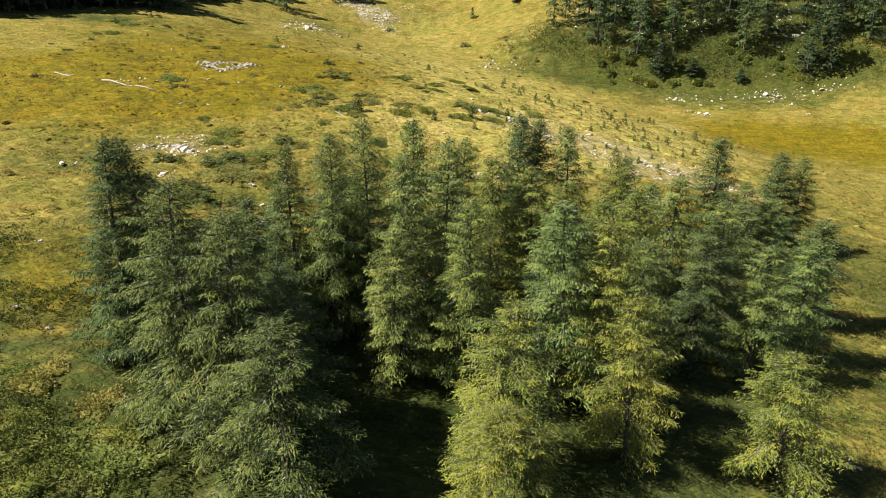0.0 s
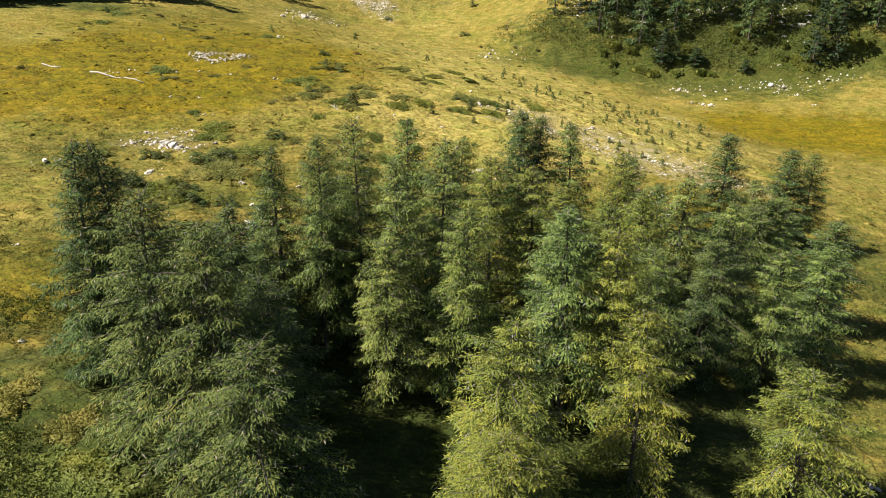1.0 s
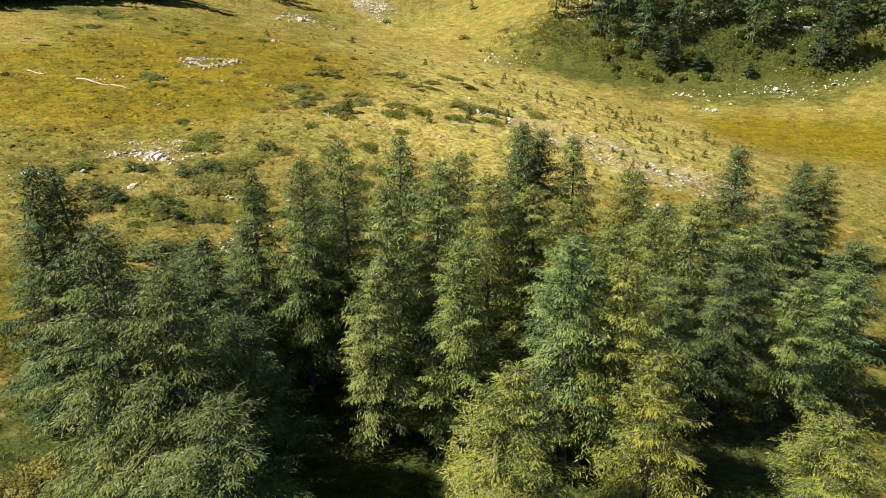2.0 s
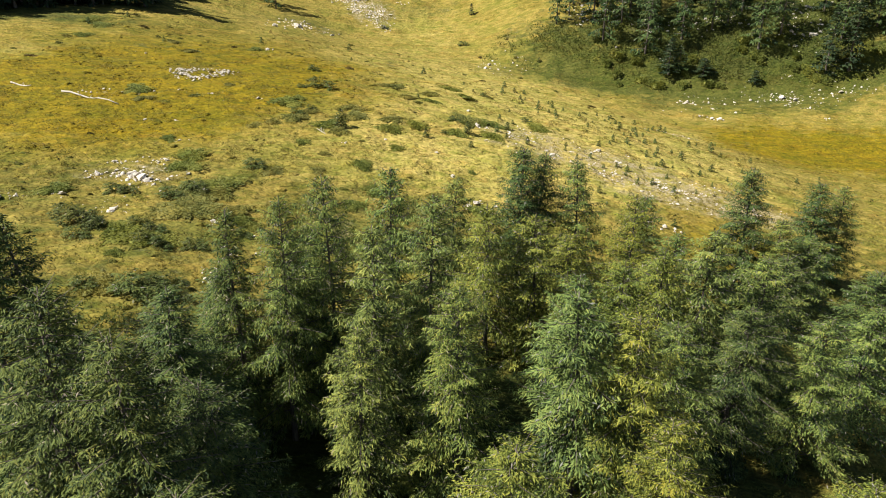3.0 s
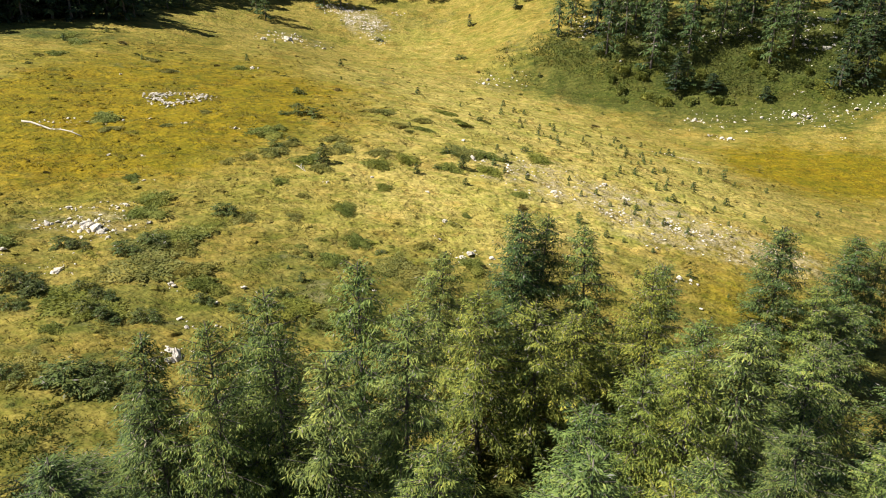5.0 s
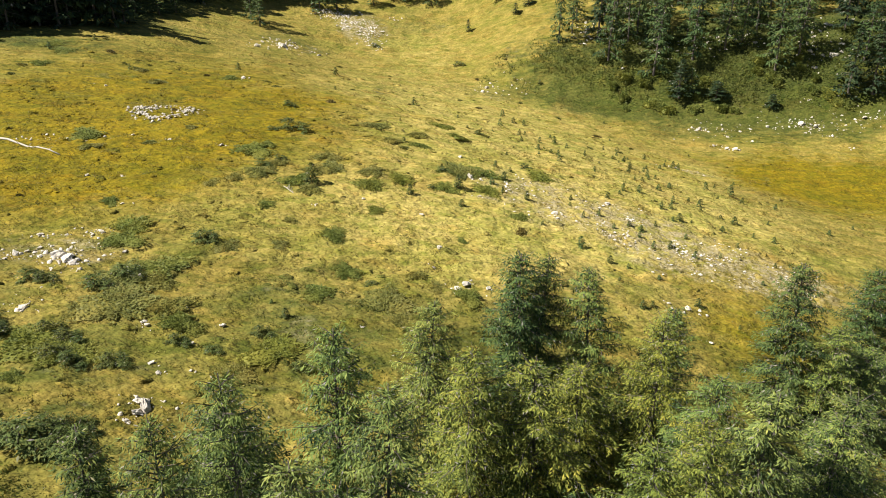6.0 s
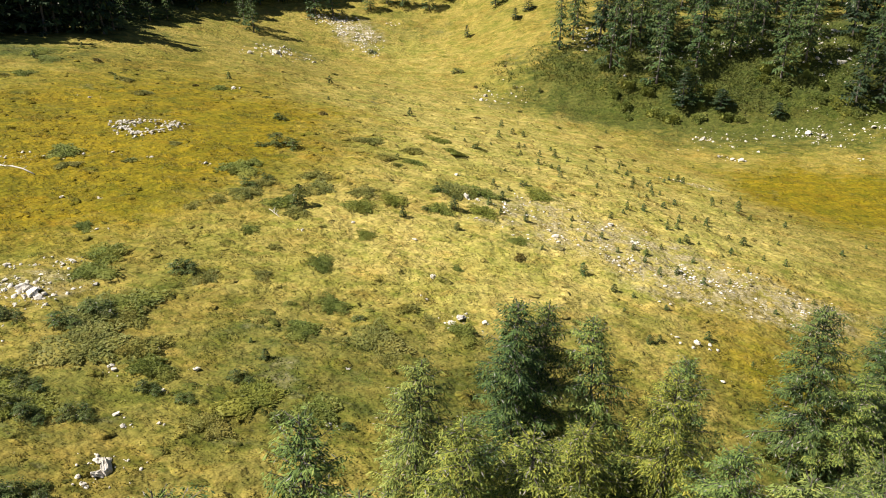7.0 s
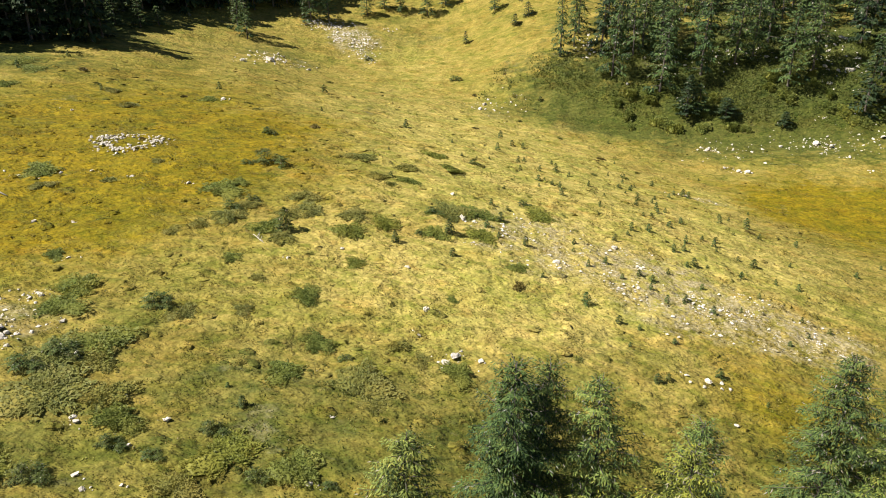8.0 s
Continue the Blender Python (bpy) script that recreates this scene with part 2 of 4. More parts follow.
def height(x, y):
    x, y = np.asarray(x, float), np.asarray(y, float)
    z = 0.41 - 8.48 * x / 100 + 0.62 * y / 100
    k = 0
    for cy in (30, 75, 115, 155, 195, 250):
        for cx in (-90, -40, 0, 35, 75, 120):
            z = z + SWELLS[k] * np.exp(-((x - cx) ** 2 + (y - cy) ** 2) / (2 * 34.0 ** 2))
            k += 1
    z = z + 14.82 * sigmoid((y - (222 - 0.06 * (x - 40))) / 5) * sigmoid((x - 18) / 9) + 19.8 * sigmoid((y - 300) / 30)
    z = z + 22 * np.logaddexp(0, (y - 350) / 60)
    z = z + 2.4 * (fractal(x / 26, y / 26, 15, 2) - 0.5) * sigmoid((y - 165) / 12)
    return z + 0.9 * (fractal(x / 14, y / 14, 5, 3) - 0.5) + 0.60 * (fractal(x / 2.6, y / 2.6, 9, 2) - 0.5) + 0.50 * np.clip(fractal(x / 1.25, y / 1.25, 12, 2) - 0.45, 0, 1)


def graded(near, middle, reach):
    """Grid lines: half-metre steps in the near stretch, coarser in the middle one, ever wider out to the horizon."""
    lines = list(np.arange(near[0], near[1] + 0.01, 0.78))
    step = 1.3
    lines = list(np.arange(near[0] - step, middle[0], -step))[::-1] + lines + list(np.arange(lines[-1] + step, middle[1], step))
    while lines[0] > -reach or lines[-1] < reach:
        step *= 1.24
        lines = [lines[0] - step] + lines + [lines[-1] + step]
    return np.array(lines)


def masks(x, y):
    """How green, ochre, stony, scrubby (with painted tree shade) and pale the turf is."""
    wild = fractal(x / 11, y / 11, 21, 4)
    ochre = 1.45 * blob(x, y, -54, 124, 32, 24) + 0.8 * blob(x, y, -34, 150, 26, 22) + 1.1 * blob(x, y, 92, 165, 44, 23) + 0.8 * blob(x, y, 36, 93, 10, 14) + 0.8 * blob(x, y, -34, 54, 10, 12) + 0.55 * blob(x, y, -65, 185, 45, 35)
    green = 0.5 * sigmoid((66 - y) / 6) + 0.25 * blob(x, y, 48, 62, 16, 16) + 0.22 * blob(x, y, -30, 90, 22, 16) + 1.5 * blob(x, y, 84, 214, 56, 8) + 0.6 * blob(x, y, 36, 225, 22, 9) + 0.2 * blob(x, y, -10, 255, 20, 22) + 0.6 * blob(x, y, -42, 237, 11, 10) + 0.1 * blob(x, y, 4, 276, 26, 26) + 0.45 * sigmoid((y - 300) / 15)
    green = green + 0.4 * blob(x, y, -90, 190, 30, 14) + 0.50 * blob(x, y, 20, 84, 30, 13) + 0.65 * blob(x, y, 56, 88, 18, 18) + 0.55 * blob(x, y, 88, 201, 50, 9) + 0.25 * blob(x, y, -46, 80, 18, 24) + 0.12 * blob(x, y, -8, 88, 40, 16) + 0.30 * blob(x, y, -75, 195, 45, 40)
    stony = 0.75 * blob(x, y, 30, 114, 12, 8) + 0.70 * blob(x, y, 42, 108, 9, 6) + 0.7 * blob(x, y, -24, 261, 8, 9) + 0.45 * blob(x, y, -41, 233, 8, 6) + 0.45 * blob(x, y, -34, 94, 6, 5) + 0.10 * blob(x, y, 85, 208, 26, 7) + 0.4 * blob(x, y, 18, 124, 12, 8) + 0.75 * blob(x, y, 52, 164, 8, 2.0)
    # scrub on the bank; under west wood and grove it also paints their shade
    scrub_shade = 1.0 * blob(x, y, 88, 226, 46, 13) + 0.15 * blob(x, y, 24, 238, 17, 12) + 0.6 * sigmoid((y - 232) / 8) * sigmoid((x - 34) / 6) + 0.9 * sigmoid((-66 - x) / 8) * sigmoid((y - 200) / 12) + 0.55 * sigmoid((-14 - x) / 4) * sigmoid((50 - y) / 5) + 1.2 * blob(x, y, 8, 46, 24, 20) + 0.9 * blob(x, y, -4, 40, 9, 12)
    pale = 1.15 * blob(x, y, 29, 140, 27, 36) + 0.35 * blob(x, y, -8, 150, 20, 36) + 0.2 * blob(x, y, -2, 98, 26, 16) + 0.5 * blob(x, y, 5, 108, 22, 14) + 0.7 * blob(x, y, 52, 166, 14, 8) + 0.6 * blob(x, y, 8, 196, 40, 34) + 0.5 * blob(x, y, -6, 250, 16, 18)
    spread = (wild - 0.5)
    return np.clip(green + 0.9 * spread, 0, 1), np.clip(ochre + 0.7 * spread, 0, 1), np.clip(stony + 0.8 * spread, 0, 1), np.clip(scrub_shade + 0.4 * spread, 0, 1), np.clip(pale + 0.5 * spread, 0, 1)


def build_ground():
    xs, ys = graded((-46, 46), (-108, 140), 2400), graded((66, 130), (-12, 305), 2400)
    gx, gy = np.meshgrid(xs, ys)
    gx, gy = gx.ravel(), gy.ravel()
    verts = np.stack([gx, gy, height(gx, gy)], 1)
    w = len(xs)
    i = (np.arange(len(ys) - 1)[:, None] * w + np.arange(w - 1)[None]).ravel()
    faces = np.concatenate([np.stack([i, i + 1, i + w + 1], 1), np.stack([i, i + w + 1, i + w], 1)])
    me = fast_mesh("ground", verts, faces)
    me.shade_smooth()
    for name, values in zip(("green", "ochre", "stony", "scrub_shade", "pale"), masks(gx, gy)):
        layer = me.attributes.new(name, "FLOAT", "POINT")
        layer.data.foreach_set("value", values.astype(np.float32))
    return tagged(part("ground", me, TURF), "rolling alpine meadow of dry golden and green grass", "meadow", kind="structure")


ground = build_ground()


# ---- trees ----
def slips(base, way, length, width, rng):
    """Hanging twigs set with needles: one slim triangle each. Returns vertices (3n, 3) and faces (n, 3)."""
    n = len(base)
    way = way / np.linalg.norm(way, axis=1)[:, None]
    side = np.cross(way, rng.normal(size=(n, 3)))
    side /= np.linalg.norm(side, axis=1)[:, None] + 1e-9
    a, b = base + side * (0.5 * width)[:, None], base - side * (0.5 * width)[:, None]
    verts = np.stack([a, b, base + way * length[:, None]], 1).reshape(-1, 3)
    return verts, np.arange(3 * n).reshape(-1, 3)


def shoots(base, way, facing, length, width, fold):
    """Needle-clad shoots: one slim folded blade each, its ridge turned to facing. Returns vertices (4n, 3) and faces (2n, 3)."""
    n = len(base)
    way = way / np.linalg.norm(way, axis=1)[:, None]
    side = np.cross(way, facing)
    side /= np.linalg.norm(side, axis=1)[:, None] + 1e-9
    up = np.cross(side, way)
    mid = base + way * (0.42 * length)[:, None] - up * (fold * width)[:, None]
    tip = base + way * length[:, None] - np.array([0, 0, 1.0]) * (0.12 * length)[:, None]
    verts = np.stack([base, mid + side * (0.5 * width)[:, None], tip, mid - side * (0.5 * width)[:, None]], 1).reshape(-1, 3)
    k = 4 * np.arange(n)
    return verts, np.stack([np.stack([k, k + 1, k + 2], 1), np.stack([k, k + 2, k + 3], 1)], 1).reshape(-1, 3)


def conifer(seed, tall, wide, branches, twig, gap, material, low=0.05, power=0.80, droop=0.35, slim=0.23, curtain=0.25, crest=0.03, ragged=0.30, label="", name="larch_tree", reaches=3, fill=0.03):
    """A conifer: trunk, limbs, and a crown of boughs, each a drooping fan of side twigs set with shoots; its foot at the origin."""
    rng = np.random.default_rng(seed)
    thing = new(name)
    lean = rng.normal(0, 0.012, 2)
    zs = np.linspace(0, tall, 9)
    axis = np.array([(lean[0] * z + 0.006 * tall * math.sin(7 * z / tall + seed), lean[1] * z + 0.006 * tall * math.cos(6 * z / tall + seed), z) for z in zs])
    foot = 0.012 * tall
    verts, faces = tube([(x, y, z - 0.03 * tall if z == 0 else z) for x, y, z in axis], [foot * (1.3 if k == 0 else 1) * (1 - 0.95 * z / tall) + 0.0008 * tall for k, z in enumerate(zs)], 8)
    part("trunk", mesh_from("trunk", verts, faces, True), BARK, thing)
    limb_verts, limb_faces, bases, ways, faced, lengths, tones = [], [], [], [], [], [], []
    up = np.array([0, 0, 1.0])
    turn = rng.uniform(0, 6.28)

    def clothe(root, way, facing, length, tone):
        bases.append(root), ways.append(way), faced.append(facing), lengths.append(length), tones.append(tone)
    for b in range(branches):
        h = low + (0.975 - low) * ((b + rng.uniform(0, 0.8)) / branches) ** 0.68
        turn += 2.4 + rng.normal(0, 0.45)
        z, u = h * tall, 1 - h
        length = wide * (u ** power * min(1.0, 0.74 + 2.2 * (h - low)) + crest * min(1.0, 0.4 + 6 * u)) * rng.uniform(1 - ragged, 1 + 0.7 * ragged)
        slope = 0.95 * h ** 2 - 0.10 + rng.normal(0, 0.11)
        out = np.array([math.cos(turn), math.sin(turn), 0.0])
        side = np.array([-out[1], out[0], 0.0])
        start = np.array([np.interp(z, zs, axis[:, 0]), np.interp(z, zs, axis[:, 1]), z])
        bend = rng.normal(0, 0.14)

        def along(s):
            s = np.asarray(s, float)
            rise = slope * s - droop * s ** 2 + 0.60 * droop * s ** 4
            return start + length * (s[..., None] * out + (bend * s * s)[..., None] * side + rise[..., None] * up)
        steps = np.linspace(0, 1, reaches)
        v, f = tube([tuple(p) for p in along(steps)], list(0.0004 * tall + (0.0014 * tall + 0.008 * length) * (1 - steps)), 3)
        k = len(limb_verts)
        limb_verts += v
        limb_faces += [tuple(i + k for i in q) for q in f]
        # side twigs along the limb, to either hand, and one that carries it on
        count = max(4, int(1.5 * length / gap))
        s = np.clip(0.16 + 0.84 * (np.arange(count) + rng.uniform(0, 1, count)) / count, 0, 1)
        s[-1] = 1.0
        hand = np.where(np.arange(count) % 2, 1.0, -1.0)
        hand[-1] = 0.0
        reach = (0.42 * length * (1.10 - s) * (0.35 + 0.65 * np.clip(2.4 * s, 0, 1)) + 0.5 * twig) * rng.uniform(0.65, 1.30, count)
        lead = out * rng.uniform(0.55, 0.95, count)[:, None] + side * (hand * rng.uniform(0.55, 1.0, count))[:, None] + up * rng.normal(-0.05, 0.14, count)[:, None]
        sag = rng.uniform(0.15, 0.60, count)
        each = np.maximum(2, np.ceil(reach / gap).astype(int) + 1)
        twigs = np.repeat(np.arange(count), each)
        order = np.arange(len(twigs)) - np.repeat(np.cumsum(each) - each, each)
        q = np.clip((order + rng.uniform(0.1, 0.9, len(twigs))) / each[twigs], 0, 1)
        root = along(s[twigs]) + lead[twigs] * (reach[twigs] * q)[:, None] - up * (sag[twigs] * reach[twigs] * q ** 2)[:, None]
        across = np.cross(lead[twigs], up) * np.where(order % 2, 1.0, -1.0)[:, None]
        n = len(twigs)
        way = lead[twigs] * rng.uniform(0.5, 1.0, n)[:, None] + across * rng.uniform(0.15, 0.85, n)[:, None] - up * rng.uniform(0.0, 0.65, n)[:, None]
        facing = up + 0.35 * out + rng.normal(0, 0.45, (n, 3))
        hanging = rng.uniform(0, 1, n) < curtain * (0.4 + 0.9 * u)
        way[hanging] = -up + 0.45 * out + rng.normal(0, 0.22, (int(hanging.sum()), 3))
        facing[hanging] = out + 0.35 * up + rng.normal(0, 0.3, (int(hanging.sum()), 3))
        size = twig * rng.uniform(0.65, 1.35, n) * (0.70 + 0.40 * u) * np.where(hanging, 1.15, 1.0)
        clothe(root, way, facing, size, np.full(n, 0.5 + 0.20 * rng.normal()) + 0.22 * (s[twigs] - 0.6) + rng.normal(0, 0.06, n))
    # short shoots close to the trunk in the upper crown
    n = int(fill * sum(len(v) for v in bases))
    h, a = rng.uniform(0.42, 0.99, n), rng.uniform(0, 2 * math.pi, n)
    r = wide * (0.60 * (1 - h) ** power + 0.6 * crest) * np.sqrt(rng.uniform(0.02, 1, n)) * rng.uniform(0.7, 1.1, n)
    out = np.stack([np.cos(a), np.sin(a), 0 * a], 1)
    root = np.stack([np.interp(h * tall, zs, axis[:, k]) for k in range(3)], 1) + out * r[:, None]
    clothe(root, out + rng.normal(0, 0.4, (n, 3)) + up * rng.uniform(-0.5, 0.7, n)[:, None], up + 0.5 * out + rng.normal(0, 0.5, (n, 3)), twig * rng.uniform(0.6, 1.1, n), np.clip(rng.normal(0.48, 0.16, n), 0, 1))
    # the leader and its short side shoots
    tip = 80
    t = rng.uniform(0, 1, tip) ** 0.8
    a = rng.uniform(0, 6.28, tip)
    root = axis[-1] - up * (0.10 * tall * t)[:, None]
    way = np.stack([np.cos(a), np.sin(a), 1.6 - 1.5 * t], 1)
    clothe(root, way, up + rng.normal(0, 0.4, (tip, 3)), twig * rng.uniform(0.6, 1.1, tip) * (0.45 + 1.0 * t), np.full(tip, 0.6))
    tagged(part("branchwork", mesh_from("branchwork", limb_verts, limb_faces), BARK, thing), kind="stuff")
    size = np.concatenate(lengths)
    verts, faces = shoots(np.concatenate(bases), np.concatenate(ways), np.concatenate(faced), size, size * slim, 0.28)
    me = fast_mesh("crown", verts, faces)
    me.attributes.new("tone", "FLOAT", "POINT").data.foreach_set("value", np.clip(np.repeat(np.concatenate(tones), 4), 0, 1).astype(np.float32))
    part("crown", me, material, thing)
    return tagged(thing, label, "tree")


def planted(thing, x, y, top, wide, tall0, wide0, turn, group):
    """A copy of a tree with its foot on the ground at x, y and its tip at the height top."""
    foot = float(height(x, y))
    grow = (top - foot) / tall0
    m = pose(x, y, foot - 0.05, rng.gauss(0, 1.4), rng.gauss(0, 1.4), turn) @ Matrix.Diagonal((wide / wide0, wide / wide0, grow, 1))
    return tagged(copy_thing(thing, m), group=group)


GROVE = "larches of the grove"
def larches(twig, gap, slim, more):
    """The five kinds of larch in the grove, with shoots of that length and spacing."""
    return {
        "m": conifer(11 + more, 15, 3.6, 94, twig, gap, LARCH, power=0.60, crest=0.10, slim=slim, fill=0.15, label="tall green larch with drooping feathery branches"),
        "n": conifer(12 + more, 15, 3.6, 96, twig, gap, LARCH_COOL, power=0.52, droop=0.45, crest=0.12, ragged=0.42, slim=slim, fill=0.15, label="broad round-topped larch with long hanging sprays"),
        "y": conifer(13 + more, 13, 3.6, 92, 0.95 * twig, gap, LARCH_YELLOW, power=0.58, low=0.02, crest=0.10, slim=slim, fill=0.15, label="bushy larch turning yellow-green in full sun"),
        "p": conifer(14 + more, 15, 3.2, 88, 1.05 * twig, 0.96 * gap, LARCH_PALE, power=0.62, droop=0.55, curtain=0.45, crest=0.09, slim=slim, fill=0.15, label="pale grey-green larch with shaggy hanging twigs"),
        "d": conifer(15 + more, 15, 3.0, 112, twig, 0.94 * gap, LARCH_DARK, power=0.70 if more == 0 else 0.54, crest=0.07 if more == 0 else 0.13, slim=slim, fill=0.15, label="dark green dense larch at the edge of the grove"),
    }


FRONT_LARCHES, REAR_LARCHES = larches(0.27, 0.122, 0.24, 0), larches(0.31, 0.156, 0.28, 5)
SIZES = {"m": (15, 3.6), "n": (15, 3.6), "y": (13, 3.6), "p": (15, 3.2), "d": (15, 3.0)}
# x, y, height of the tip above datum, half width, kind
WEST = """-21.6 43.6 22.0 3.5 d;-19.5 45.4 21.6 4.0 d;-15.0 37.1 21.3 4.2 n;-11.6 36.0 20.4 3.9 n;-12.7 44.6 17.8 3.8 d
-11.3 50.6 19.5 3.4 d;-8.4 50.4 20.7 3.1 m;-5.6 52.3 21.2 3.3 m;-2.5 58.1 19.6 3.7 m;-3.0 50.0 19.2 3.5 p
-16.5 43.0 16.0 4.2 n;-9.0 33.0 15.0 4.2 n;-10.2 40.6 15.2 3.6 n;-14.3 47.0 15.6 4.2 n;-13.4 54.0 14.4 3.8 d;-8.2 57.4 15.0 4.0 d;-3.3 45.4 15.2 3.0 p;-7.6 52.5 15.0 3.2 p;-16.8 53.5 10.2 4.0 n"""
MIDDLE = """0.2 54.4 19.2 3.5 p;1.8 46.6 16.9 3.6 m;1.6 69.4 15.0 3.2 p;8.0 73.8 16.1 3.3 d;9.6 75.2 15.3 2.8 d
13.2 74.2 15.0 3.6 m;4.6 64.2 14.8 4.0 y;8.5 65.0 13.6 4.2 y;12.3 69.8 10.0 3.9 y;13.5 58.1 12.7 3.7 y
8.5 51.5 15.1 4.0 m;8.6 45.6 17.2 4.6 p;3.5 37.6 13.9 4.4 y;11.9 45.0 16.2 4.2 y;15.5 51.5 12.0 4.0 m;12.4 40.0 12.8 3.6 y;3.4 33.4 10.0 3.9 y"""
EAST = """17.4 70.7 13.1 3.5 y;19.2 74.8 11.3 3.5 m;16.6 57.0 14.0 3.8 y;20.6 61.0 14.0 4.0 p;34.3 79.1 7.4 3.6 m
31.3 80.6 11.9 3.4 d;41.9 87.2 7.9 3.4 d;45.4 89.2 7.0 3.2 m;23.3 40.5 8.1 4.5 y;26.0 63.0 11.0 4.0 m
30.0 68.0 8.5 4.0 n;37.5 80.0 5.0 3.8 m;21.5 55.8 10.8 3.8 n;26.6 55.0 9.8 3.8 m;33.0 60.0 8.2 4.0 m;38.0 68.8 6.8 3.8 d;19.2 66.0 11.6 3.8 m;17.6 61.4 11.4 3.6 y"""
rng = random.Random(5)
for row in ";".join((WEST, MIDDLE, EAST)).replace("\n", ";").split(";"):
    x, y, top, wide, kind = row.split()
    planted((FRONT_LARCHES if float(y) < 57 else REAR_LARCHES)[kind], float(x), float(y), float(top), float(wide), *SIZES[kind], rng.uniform(0, 360), GROVE)

# ---- the woods behind ----
WOODS = "trees of the woods behind the meadow"
FAR = [
    conifer(31, 18, 3.6, 62, 0.74, 0.47, LARCH_SLOPE, power=0.82, droop=0.25, slim=0.40, reaches=2, label="dark green larch at the edge of the woods"),
    conifer(32, 18, 3.3, 62, 0.74, 0.47, LARCH_SLOPE, power=0.75, droop=0.25, crest=0.05, slim=0.40, reaches=2, label="light green larch in the woods on the slope"),
    conifer(33, 18, 3.0, 60, 0.77, 0.49, SPRUCE, low=0.03, power=0.88, droop=0.3, slim=0.44, reaches=2, label="dark narrow spruce among the woods", name="spruce_tree"),
    conifer(34, 18, 3.6, 48, 1.2, 0.86, LARCH_SHADED, low=0.03, power=0.70, slim=0.58, reaches=2, label="larch of the woods with shade put into its dark colour"),
]
WIDE0 = (3.6, 3.3, 3.0, 3.6)


def wood(x, y, tall, wide, k):
    planted(FAR[k], x, y, float(height(x, y)) + tall, wide, 18, WIDE0[k], rng.uniform(0, 360), WOODS)


for x, y, tall, wide, k in ((34, 235, 18, 2.9, 1), (38, 239, 17, 2.6, 0), (46, 226, 21, 3.9, 0), (57, 222, 20, 4.2, 1), (52, 232, 20, 3.6, 1), (62.5, 216, 10, 3.2, 2), (65.5, 217, 7, 3.0, 0),
                            (72, 215.5, 4.5, 3.4, 2), (88, 221, 21, 4.3, 0), (85, 212, 3.5, 2.2, 2), (104, 213, 17, 4.0, 2), (110, 213, 18, 4.2, 2), (77, 228, 20, 4.0, 1), (68, 226, 21, 4.0, 1)):
    wood(x, y, tall, wide, k)
for x, y, tall, wide, k in ((95, 224, 20, 4.0, 1), (82, 230, 20, 4.0, 0), (60, 230, 20, 3.8, 0), (-15, 281, 9, 2.6, 1), (-10, 280, 10, 2.8, 0), (-1.5, 278, 9, 2.8, 0), (4, 282, 8, 2.6, 1), (11, 285, 8, 2.6, 0), (-20, 277, 8, 2.8, 1),
                            (-36, 267, 14, 3.6, 1), (-31, 269, 12, 3.4, 0), (19, 272, 7, 2.4, 0),
                            (27, 272, 4, 1.4, 1), (28, 262, 4, 2.0, 2), (24, 259, 3, 1.6, 2), (10, 258, 3.5, 1.2, 2), (-49.5, 245, 14, 2.6, 1), (-53, 249, 12, 2.8, 0), (-73, 232, 7, 2.8, 1), (-78, 229, 8, 2.8, 1), (-70, 237, 5, 2.4, 0)):
    wood(x, y, tall, wide, k)


def rooted(count, inside, x0, x1, y0, y1, apart, kinds):
    """Trees at random, not closer than apart metres to one another."""
    feet = []
    for _ in range(count * 30):
        x, y = rng.uniform(x0, x1), rng.uniform(y0, y1)
        if len(feet) < count and inside(x, y) and all((x - a) ** 2 + (y - b) ** 2 > apart ** 2 for a, b in feet):
            feet.append((x, y))
            wood(x, y, rng.uniform(15, 23), rng.uniform(3.4, 4.6), rng.choice(kinds))


def west_edge(y):
    return float(np.interp(y, (175, 190, 197, 211, 216, 222, 228, 240, 253, 262, 270, 278, 285, 300, 330), (-112, -99, -87, -73, -72, -80, -85, -79, -70, -57, -47, -39, -30, -18, -10)))


# the west wood: mostly larches with the shade in their needle colour
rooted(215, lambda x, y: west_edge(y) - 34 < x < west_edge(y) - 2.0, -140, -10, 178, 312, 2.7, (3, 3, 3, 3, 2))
rooted(70, lambda x, y: (y > 232 or x > 108) and y < 236 + 0.36 * x, 40, 145, 216, 290, 4.3, (0, 0, 1, 2))
rooted(44, lambda x, y: True, -26, 48, 288, 312, 3.8, (0, 1, 1, 3))

# ---- low shrubs, saplings and stones ----
def rows_of(table):
    return [tuple(float(v) for v in row.split()) for row in table.replace("\n", ";").split(";")]


